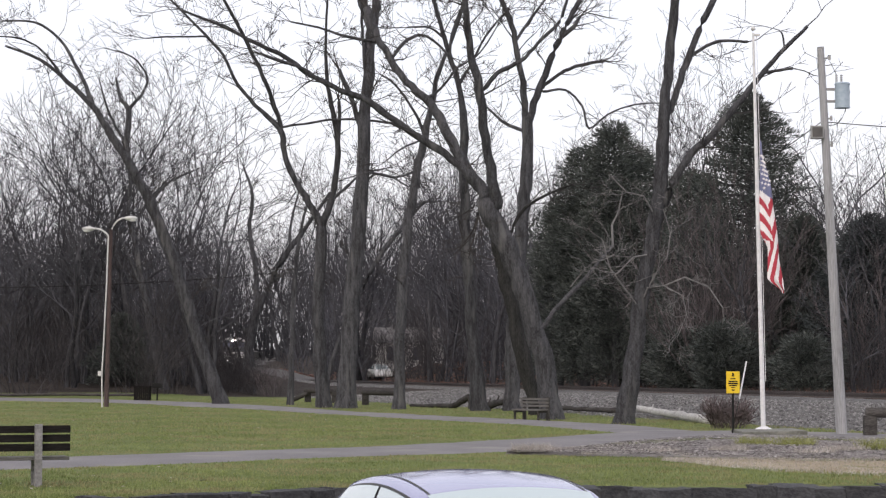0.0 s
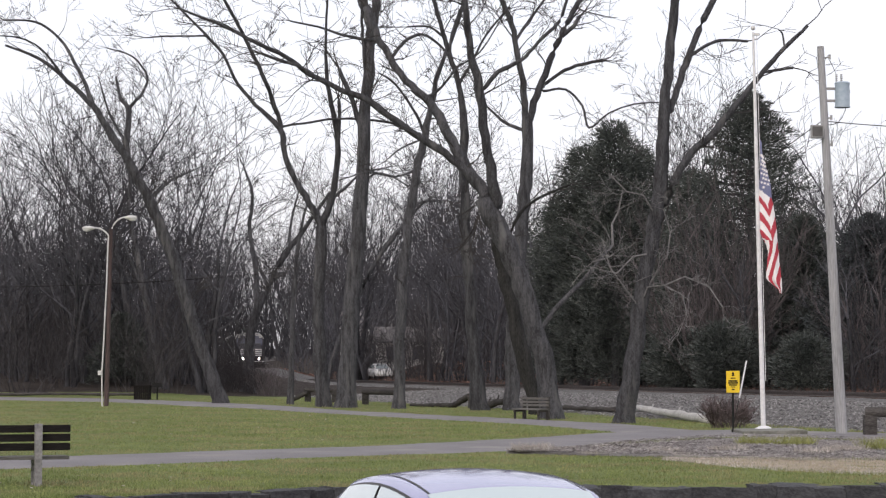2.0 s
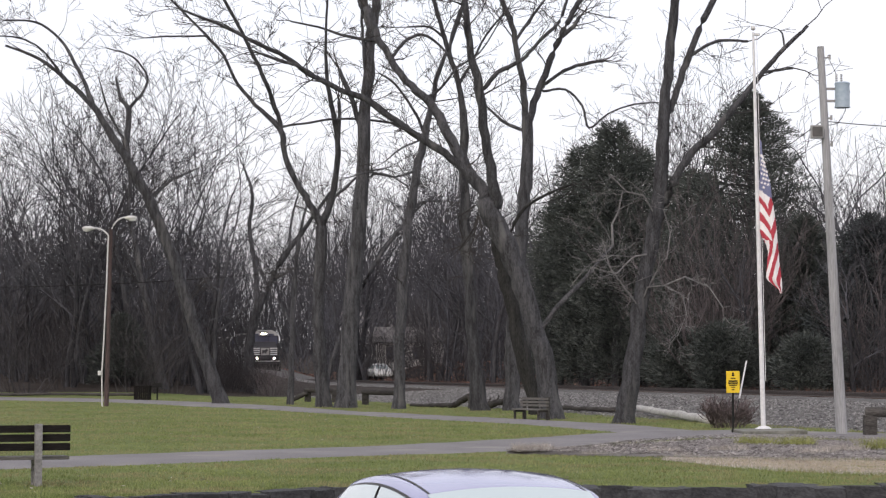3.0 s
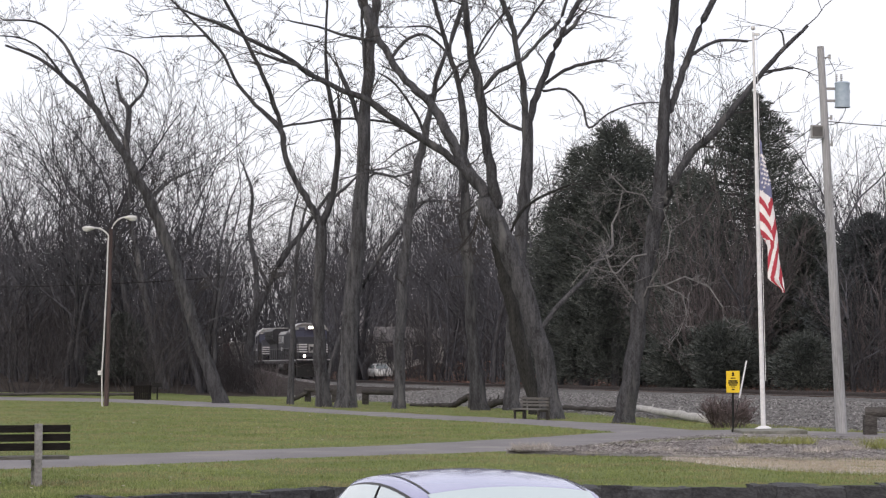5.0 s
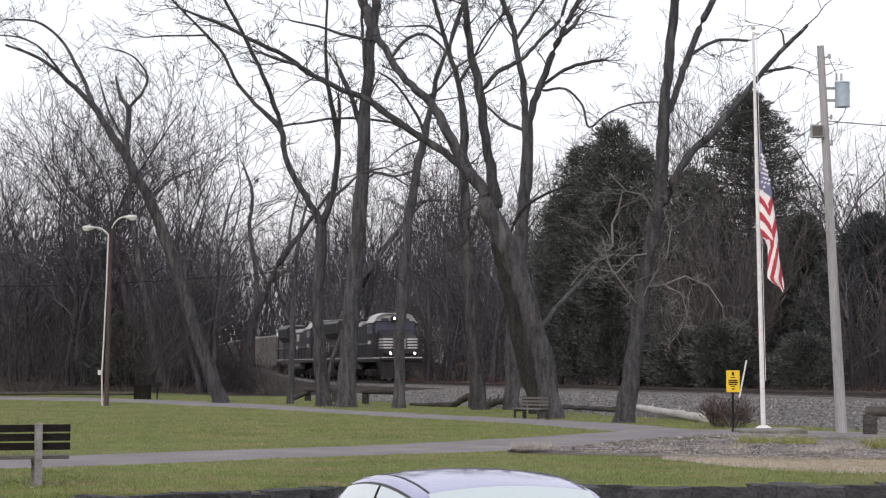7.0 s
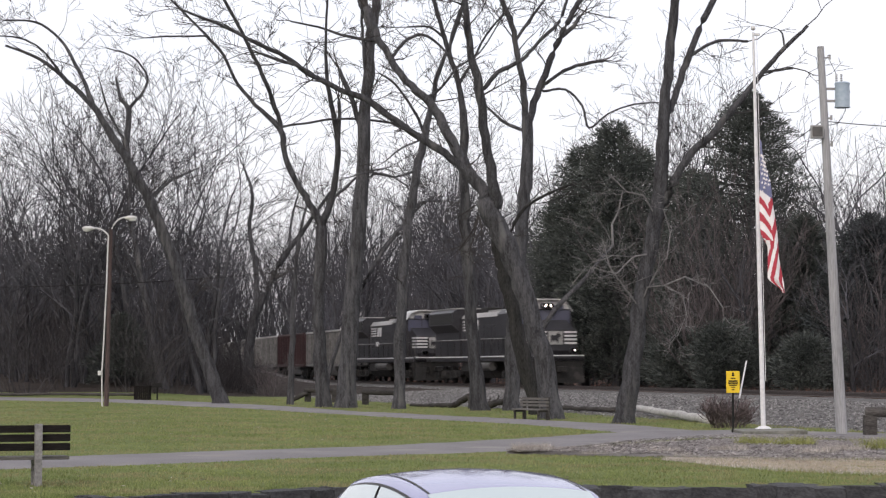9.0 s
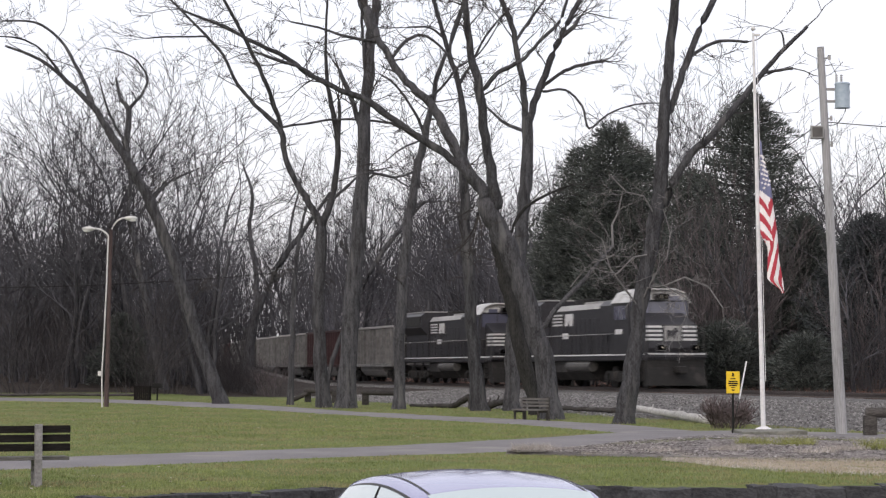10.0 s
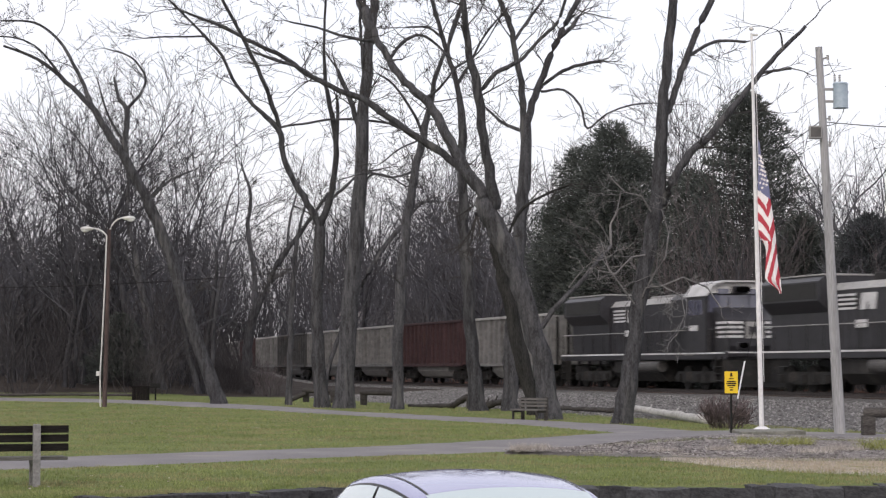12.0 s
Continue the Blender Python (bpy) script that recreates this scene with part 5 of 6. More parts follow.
def gondola(label, paint):
    """A ribbed coal gondola with a rounded tub between the trucks, 16.2 m over the couplers."""
    ob = thing("coal_gondola", pose(0, 0, 0), label, "freight car", "coal gondolas")
    bm = B()
    box(bm, 0, -1.45, 2.45, 14.6, 0.06, 2.6)
    box(bm, 0, 1.45, 2.45, 14.6, 0.06, 2.6)
    box(bm, -7.3, 0, 2.45, 0.08, 2.96, 2.6)
    box(bm, 7.3, 0, 2.45, 0.08, 2.96, 2.6)
    box(bm, 0, 0, 1.2, 14.6, 2.9, 0.08)
    part("body", bm, M[paint], ob)
    for y in (-1.53, 1.53):
        for i in range(15):
            bm = B()
            box(bm, -7.0 + i, y * 1.02, 2.45, 0.13, 0.18, 2.5, 0.015)
            part("rib", bm, M[paint], ob)
        bm = B()
        box(bm, 0, y, 3.78, 14.8, 0.16, 0.14, 0.02)
        part("top_rail", bm, M["pale_gray" if paint == "car_gray" else paint], ob, "gondola top rail")
        bm = B()
        box(bm, 0, y, 1.16, 14.8, 0.14, 0.2, 0.02)
        part("side_sill", bm, M[paint], ob)
    for e in (-1, 1):
        bm = B()
        for i in range(5):
            box(bm, e * 7.4, -1.2 + i * 0.6, 2.4, 0.12, 0.1, 2.5)
        box(bm, e * 7.75, 0, 0.92, 0.8, 0.4, 0.34, 0.05)
        part("end_frame", bm, M["under"], ob)
    bm = B()
    prism(bm, [(-1.3, 1.15), (1.3, 1.15), (1.25, 0.8), (0.9, 0.45), (0.4, 0.33), (-0.4, 0.33), (-0.9, 0.45), (-1.25, 0.8)], "x", -3.6, 3.6)
    part("tub", bm, M["pale_gray"], ob, "pale rounded tub bottom")
    bm = B()
    r = bmesh.ops.create_grid(bm, x_segments=30, y_segments=6, size=0.5)
    for v in r["verts"]:
        v.co = Vector((v.co.x * 14.4, v.co.y * 2.8, 3.3 + 0.35 * (1 - (2 * v.co.y) ** 2) + 0.1 * noise.noise(v.co * 9)))
    part("coal_load", bm, M["coal"], ob)
    truck(ob, 5.6, (-0.9, 0.9), wheel_r=0.46)
    truck(ob, -5.6, (-0.9, 0.9), wheel_r=0.46)
    return ob


TRAIN = []


def build_train():
    a = locomotive("black freight locomotive with white stripes, headlights lit", True)
    b = locomotive("black freight locomotive with white stripes, lights off", False)
    TRAIN.append((a, 11.15, 6.65))
    TRAIN.append((b, 35.0, 6.65))
    paints = ["car_gray", "car_red", "car_gray", "car_gray", "car_black", "car_gray", "car_red", "car_gray", "car_black"]
    words = dict(car_gray="gray ribbed coal gondola with a pale tub", car_red="rust-red ribbed coal gondola with a pale tub", car_black="black ribbed coal gondola with a pale tub")
    for i, p in enumerate(paints):
        TRAIN.append((gondola(words[p], p), 46.15 + 8.1 + 16.2 * i, 5.6))


# ---- park furniture ----
def slat_bench(x, y, turn, wide, label, slat="slat", post="bench_post", h=0.86, seat=0.385):
    """A park bench: two posts, three back slats, seat slats. Its back looks along -y."""
    ob = thing("park_bench", pose(x, y, ground_z(x, y), 0, 0, turn), label, "bench", "park benches")
    inset = 0.45 if wide > 1.5 else 0.1
    for px in (-wide / 2 + inset, wide / 2 - inset):
        bm = B()
        box(bm, px, 0, h / 2 - 0.1, 0.1, 0.09, h + 0.2, 0.012)
        leg = part("back_post", bm, M[post], ob)
        bm = B()
        box(bm, px, 0.42, seat / 2 - 0.04, 0.06, 0.06, seat, 0.01)
        part("front_leg", bm, M[post], ob)
        bm = B()
        box(bm, px, 0.22, seat - 0.055, 0.06, 0.5, 0.06, 0.01)
        part("bracket", bm, M[post], ob)
    for z in (0.79, 0.665, 0.54):
        bm = B()
        box(bm, 0, 0.07, z * h / 0.86, wide, 0.045, 0.1 if h > 0.8 else 0.065, 0.008, pose(0, 0, 0, -6))
        part("back_slat", bm, M[slat], ob)
    # gray seat slats: on the dark bench the tone paints in sky sheen
    for yy in (0.16, 0.29, 0.42):
        bm = B()
        box(bm, 0, yy, seat, wide, 0.11, 0.05, 0.01)
        part("seat_slat", bm, M["bench_gray"], ob, "gray seat slat, sky sheen in its tone on the dark bench")
    return ob


def street_lamp(x, y):
    ob = thing("street_lamp", pose(x, y, ground_z(x, y)), "brown wooden lamp post with two pale curved arms", "street lamp")
    bm = B()
    rod(bm, (0.06, 0, -0.2), (0.2, 0, 7.55), 0.105, 0.075, 14)
    part("post", bm, M["lamp_pole"], ob)
    bm = B()
    pts = [(-0.1, -0.08, 0.0), (-0.12, -0.1, 1.4), (-0.06, -0.1, 2.6), (0.04, -0.1, 5.0), (0.1, -0.09, 7.2)]
    for a, b in zip(pts, pts[1:]):
        rod(bm, a, b, 0.032, sides=8)
    part("conduit", bm, M["conduit"], ob, "pale gray metal conduit")
    bm = B()
    box(bm, -0.2, -0.12, 1.42, 0.16, 0.12, 0.2, 0.02)
    part("junction_box", bm, M["conduit"], ob)
    for s, rise, reach in ((-1, 7.6, 0.72), (1, 8.05, 0.66)):
        V, Fc = [], []
        x0, z0 = (0.14, 7.05) if s < 0 else (0.2, 7.3)
        pts = []
        for i in range(9):
            g = i / 8 * math.pi / 2
            pts.append((x0 + s * reach * (1 - math.cos(g)) * 0.95, 0, z0 + (rise - z0) * math.sin(g)))
        sweep(V, Fc, pts, [0.035] * 9, 8)
        raw("arm", V, Fc, M["conduit"], ob, True)
        bm = B()
        ex, ez = pts[-1][0], pts[-1][2]
        bmesh.ops.create_uvsphere(bm, u_segments=14, v_segments=8, radius=0.5)
        bmesh.ops.scale(bm, vec=(0.56, 0.3, 0.2), verts=bm.verts)
        bmesh.ops.translate(bm, vec=(ex + s * 0.22, 0, ez - 0.02), verts=bm.verts)
        head = part("lamp_head", bm, M["conduit"], ob, "pale gray cobra-style lamp head", True)
        bm = B()
        bmesh.ops.create_uvsphere(bm, u_segments=12, v_segments=6, radius=0.5)
        bmesh.ops.scale(bm, vec=(0.34, 0.24, 0.16), verts=bm.verts)
        bmesh.ops.translate(bm, vec=(ex + s * 0.28, 0, ez - 0.09), verts=bm.verts)
        part("lens_cover", bm, M["white"], head, "white unlit lens cover", True)


def flagpole(x, y):
    ob = thing("flagpole", pose(x, y, ground_z(x, y), 0, -1.0, 0), "white metal flagpole on a low concrete pad", "flagpole")
    bm = B()
    rod(bm, (0, 0, 0.05), (0, 0, 6.0), 0.062, 0.052, 24)
    rod(bm, (0, 0, 6.0), (0, 0, 10.05), 0.052, 0.03, 24)
    part("pole", bm, M["white"], ob)
    bm = B()
    rod(bm, (0, 0, 0.1), (0, 0, 0.19), 0.27, 0.1, 24)
    part("base_collar", bm, M["white"], ob)
    bm = B()
    bmesh.ops.create_uvsphere(bm, u_segments=12, v_segments=8, radius=0.06)
    bmesh.ops.translate(bm, vec=(0, 0, 10.16), verts=bm.verts)
    part("finial", bm, M["conduit"], ob, "metal ball finial", True)
    bm = B()
    box(bm, 0.08, 0, 10.0, 0.16, 0.06, 0.06, 0.01)
    part("truck_pulley", bm, M["conduit"], ob)
    bm = B()
    rod(bm, (0.085, -0.02, 1.3), (0.08, -0.02, 9.97), 0.008, sides=6)
    part("halyard", bm, M["white"], ob, "white halyard rope")
    bm = B()
    box(bm, 0.0, -0.8, 0.05, 1.55, 2.2, 0.16, 0.02)
    part("pad", bm, M["concrete"], ob, "low mossy concrete pad")


FLAG = {}


def flag(x, y, z):
    """A large flag hanging at half mast, its cloth in folds, in rigid pieces that sway: canton piece, middle, tail."""
    ob = thing("flag", pose(x, y, z), "red, white and blue striped flag hanging limp at half mast", "flag")
    FLAG["thing"] = ob

    def cloth(t, s):
        """t along the drop from 0 to 1, s across from the hoist side to the fly side."""
        left = 0.17 * smooth(0.6, 0.72, t) + 0.36 * smooth(0.9, 1.0, t)
        right = 0.05 + 0.23 * smooth(0.0, 0.32, t) + 0.18 * smooth(0.3, 0.72, t) + 0.11 * smooth(0.7, 1.0, t)
        right = max(right, left + 0.03)
        crease = abs(s - 0.6)
        fold = (0.17 * crease - 0.06 + 0.025 * math.sin(s * 11 + t * 4)) * smooth(0.0, 0.25, t)
        px = left + (right - left) * s + 0.012 * math.sin(t * 11 + s * 3)
        return Vector((px, fold - 0.04, -3.83 * t - 0.12 * s * (1 - t) + 0.1))

    def color(t, s):
        """The canton, then stripes that fall to the crease from both sides and turn steep towards the tail."""
        if t < 0.325 + 0.045 * s:
            return "flag_blue"
        if s < 0.6 and t < 0.655:
            k = math.floor((t - 0.085 * (s / 0.6) ** 1.4 - 0.365) / 0.0555)
        else:
            k = math.floor((t + 0.17 * (s - 0.6) * (1 + t) - 0.42) / 0.086)
        return "flag_red" if k >= 0 and k % 2 == 0 else "flag_white"

    cuts = [("canton_cloth", 0.0, 0.40), ("middle_cloth", 0.40, 0.72), ("tail_cloth", 0.72, 1.0)]
    for name, t0, t1 in cuts:
        pivot = cloth(t0, 0.3)
        nt, ns = 60, 30
        V, Fc, idx = [], [], []
        for side in (0, 1):
            for i in range(nt + 1):
                for j in range(ns + 1):
                    t, s = t0 - 0.004 + (t1 - t0 + 0.008) * i / nt, j / ns
                    p = cloth(max(t, 0), s) - pivot
                    V.append((p.x, p.y + side * 0.004, p.z))
        w = ns + 1
        off = (nt + 1) * w
        order = ("flag_red", "flag_white", "flag_blue")
        for i in range(nt):
            for j in range(ns):
                a = i * w + j
                k = order.index(color(t0 + (t1 - t0) * (i + 0.5) / nt, (j + 0.5) / ns))
                Fc.append((a, a + 1, a + w + 1, a + w))
                Fc.append((off + a + w, off + a + w + 1, off + a + 1, off + a))
                idx += [k, k]
        c = raw(name, V, Fc, M["flag_red"], ob, True)
        c.data.materials.append(M["flag_white"])
        c.data.materials.append(M["flag_blue"])
        c.data.polygons.foreach_set("material_index", idx)
        c.location = pivot
        FLAG[name] = (c, pivot.copy())
        if name == "canton_cloth":
            rng = random.Random(5)
            for r in range(9):
                for q in range(3):
                    t, s = 0.10 + r * 0.03, 0.22 + q * 0.28 + (0.14 if r % 2 else 0)
                    if t > 0.37 - 0.1 * s or s > 0.95:
                        continue
                    p = cloth(t, s) - pivot
                    bm = B()
                    pts = []
                    for i in range(10):
                        rr = 0.045 if i % 2 == 0 else 0.02
                        pts.append((p.x + rr * math.sin(i * 0.628), p.z + rr * math.cos(i * 0.628)))
                    prism(bm, pts, "y", p.y - 0.02, p.y - 0.012)
                    part("star", bm, M["flag_white"], c, "small white star")
    return ob


def utility_pole(x, y):
    ob = thing("utility_pole", pose(x, y, ground_z(x, y)), "weathered gray wooden utility pole with blue transformer", "utility pole")
    top = Vector((-0.42, 0, 9.55))

    def at(z):
        return top * (z / 9.55)
    bm = B()
    rod(bm, (0.02, 0, -0.3), tuple(top), 0.142, 0.085, 28)
    part("pole", bm, M["pole"], ob)
    can = at(8.35) + Vector((0.47, -0.02, 0))
    bm = B()
    rod(bm, can + Vector((0, 0, -0.3)), can + Vector((0, 0, 0.27)), 0.18, sides=24)
    rod(bm, can + Vector((0, 0, 0.27)), can + Vector((0, 0, 0.31)), 0.195, 0.17, 24)
    rod(bm, can + Vector((0, 0, -0.32)), can + Vector((0, 0, -0.29)), 0.19, sides=24)
    t = part("transformer", bm, M["blue_can"], ob, "blue-gray cylindrical transformer")
    for dx in (-0.14, -0.02):
        bm = B()
        for i in range(5):
            rod(bm, can + Vector((dx, 0, 0.3 + i * 0.045)), can + Vector((dx, 0, 0.33 + i * 0.045)), 0.035, 0.022, 10)
        part("bushing", bm, M["gray_box"], t)
    bm = B()
    box(bm, can.x - 0.28, 0, can.z + 0.15, 0.24, 0.06, 0.06)
    box(bm, can.x - 0.28, 0, can.z - 0.15, 0.24, 0.06, 0.06)
    part("bracket", bm, M["gray_box"], ob)
    bm = B()
    box(bm, at(7.5).x - 0.22, -0.12, 7.42, 0.3, 0.2, 0.32, 0.02)
    light = part("floodlight", bm, M["gray_box"], ob, "gray box floodlight")
    bm = B()
    box(bm, at(7.5).x - 0.22, -0.225, 7.42, 0.25, 0.01, 0.24)
    part("pane", bm, M["tank"], light)
    bm = B()
    for z, dx in ((9.25, 0.2), (7.75, 0.16), (7.1, 0.14)):
        p = at(z)
        rod(bm, p, p + Vector((dx, -0.05, 0.03)), 0.02, sides=6)
        rod(bm, p + Vector((dx, -0.05, -0.03)), p + Vector((dx, -0.05, 0.09)), 0.03, sides=8)
    part("insulator", bm, M["gray_box"], ob)
    V, Fc = [], []
    a, b = at(9.2) + Vector((0.2, -0.05, 0)), can + Vector((-0.14, 0, 0.5))
    sweep(V, Fc, [tuple(a + (b - a) * (i / 6) + Vector((0.05 * math.sin(i / 6 * 3.14), 0, -0.1 * math.sin(i / 6 * 3.14)))) for i in range(7)], [0.008] * 7, 5)
    a, b = can + Vector((0.19, 0, 0.1)), at(7.6) + Vector((0.1, 0, 0))
    sweep(V, Fc, [tuple(a + (b - a) * (i / 6) + Vector((0.06 * math.sin(i / 6 * 3.14), 0, -0.25 * math.sin(i / 6 * 3.14)))) for i in range(7)], [0.01] * 7, 5)
    raw("drop_wire", V, Fc, M["black"], ob)


def wire(a, b, sag, r, label):
    V, Fc = [], []
    a, b = Vector(a), Vector(b)
    n = 30
    sweep(V, Fc, [tuple(a + (b - a) * (i / n) - Vector((0, 0, sag * 4 * (i / n) * (1 - i / n)))) for i in range(n + 1)], [r] * (n + 1), 5)
    tagged(raw("overhead_wire", V, Fc, M["black"]), label, "wire", kind="structure")


def warning_sign(x, y):
    ob = thing("sign", pose(x, y, ground_z(x, y)), "small yellow warning sign on a black post", "sign")
    bm = B()
    box(bm, 0, 0.02, 0.55, 0.055, 0.05, 1.3, 0.006)
    part("post", bm, M["black"], ob)
    bm = B()
    box(bm, 0, -0.02, 1.28, 0.33, 0.02, 0.54, 0.006)
    face = part("panel", bm, M["yellow"], ob, "yellow enamel panel")
    for z, w, h in ((1.485, 0.05, 0.05), (1.44, 0.07, 0.03), (1.37, 0.12, 0.025), (1.30, 0.22, 0.035), (1.25, 0.24, 0.035), (1.2, 0.2, 0.03), (1.15, 0.1, 0.02), (1.09, 0.07, 0.03)):
        bm = B()
        box(bm, 0, -0.033, z, w, 0.004, h)
        part("text_bar", bm, M["black"], face)


def guy_guard(x, y):
    ob = thing("guy_wire", pose(x, y, ground_z(x, y)), "pale guard tube on a slanting guy wire", "guy wire")
    bm = B()
    rod(bm, (0.15, 0, 0.86), (0.34, 0, 1.82), 0.021, sides=10)
    part("guard_tube", bm, M["white"], ob)
    bm = B()
    rod(bm, (-0.08, 0, -0.1), (0.75, 0, 3.4), 0.008, sides=6)
    part("cable", bm, M["black"], ob)


def timber_barrier(points, label, height=0.5):
    """Thick timber posts with one heavy rail on top."""
    cx, cy = points[0]
    ob = thing("timber_barrier", pose(cx, cy, ground_z(cx, cy)), label, "barrier", "timber barriers")
    for x, y in points:
        bm = B()
        box(bm, x - cx, y - cy, height / 2 - 0.1, 0.3, 0.3, height + 0.2, 0.03)
        part("post", bm, M["timber"], ob)
    for (x0, y0), (x1, y1) in zip(points, points[1:]):
        bm = B()
        rod(bm, (x0 - cx - 0.1, y0 - cy, height + 0.07), (x1 - cx + 0.15, y1 - cy, height + 0.05), 0.12, 0.115, 12)
        part("rail", bm, M["timber"], ob)
    return ob


def lying_log(a, b, r0, r1, material, label, bend=0.0):
    a, b = Vector(a), Vector(b)
    ob = thing("log", pose(a.x, a.y, ground_z(a.x, a.y)), label, "log", "fallen logs")
    V, Fc = [], []
    n = 14
    rng = random.Random(int(abs(a.x) * 10))
    d = b - a
    pts = [(d.x * i / n + rng.uniform(-0.03, 0.03), d.y * i / n, d.z * i / n + a.z + r0 * 0.7 + bend * math.sin(3.14 * i / n) + rng.uniform(-0.02, 0.02)) for i in range(n + 1)]
    sweep(V, Fc, pts, [(r0 + (r1 - r0) * i / n) * rng.uniform(0.92, 1.08) for i in range(n + 1)], 12)
    Fc.append(tuple(range(11, -1, -1)))
    raw("trunk", V, Fc, M[material], ob, True)
    V, Fc = [], []
    for k in (3, 8):
        p = pts[k]
        sweep(V, Fc, [p, (p[0] + 0.1, p[1] - 0.1, p[2] + r0 * 1.8)], [r0 * 0.25, r0 * 0.2], 7)
    raw("branch_stub", V, Fc, M[material], ob, True)


def trash_bin(x, y):
    ob = thing("trash_bin", pose(x, y, ground_z(x, y)), "dark slatted square trash bin on the lawn edge", "trash bin")
    for i in range(7):
        for yy in (-0.34, 0.34):
            bm = B()
            box(bm, -0.33 + i * 0.11, yy, 0.36, 0.09, 0.03, 0.68, 0.006)
            part("slat", bm, M["slat"], ob)
        for xx in (-0.38, 0.38):
            bm = B()
            box(bm, xx, -0.3 + i * 0.1, 0.36, 0.03, 0.085, 0.68, 0.006)
            part("slat", bm, M["slat"], ob)
    bm = B()
    box(bm, 0, 0, 0.72, 0.84, 0.76, 0.05, 0.015)
    part("lid", bm, M["slat"], ob)


def grill_post(x, y):
    ob = thing("grill", pose(x, y, ground_z(x, y)), "dark park grill on a post", "grill")
    bm = B()
    rod(bm, (0, 0, -0.1), (0, 0, 0.65), 0.04, sides=8)
    part("post", bm, M["black"], ob)
    bm = B()
    box(bm, 0, 0, 0.75, 0.5, 0.4, 0.22, 0.02)
    part("fire_box", bm, M["black"], ob)


def edging_wall():
    """Rough dark stones, laid end to end between car park and lawn."""
    ob = thing("stone_edging", pose(0, 0, 0), "low wall of rough dark stones edging the lawn", "wall", kind="structure")
    rng = random.Random(9)
    shapes = []
    for k in range(5):
        bm = B()
        bmesh.ops.create_cube(bm, size=1)
        bmesh.ops.subdivide_edges(bm, edges=bm.edges, cuts=2, use_grid_fill=True)
        for v in bm.verts:
            v.co = v.co * (1 - 0.10 * v.co.length_squared) * 1.1 + 0.07 * noise.noise_vector(v.co * 2.2 + Vector((k * 7, 0, 0)))
        me = bpy.data.meshes.new("stone")
        bm.to_mesh(me)
        bm.free()
        me.materials.append(M["wall_stone"])
        shapes.append(me)
    x = -13.0
    while x < 9.5:
        w = rng.uniform(0.22, 0.6)
        slope = (wall_y(x + 0.5) - wall_y(x - 0.5))
        for row in range(2):
            st = new("stone", rng.choice(shapes))
            st.parent = ob
            h = rng.uniform(0.3, 0.36)
            st.matrix_basis = Matrix.LocRotScale((x + w / 2, wall_y(x + w / 2) - 0.08 + rng.uniform(-0.05, 0.05), -0.46 + row * 0.29 + rng.uniform(-0.02, 0.03)),
                                                 Euler((rng.uniform(-0.08, 0.08), rng.uniform(-0.06, 0.06), math.atan(slope) + rng.uniform(-0.1, 0.1))), (w * 1.04, 0.5, h))
        x += w


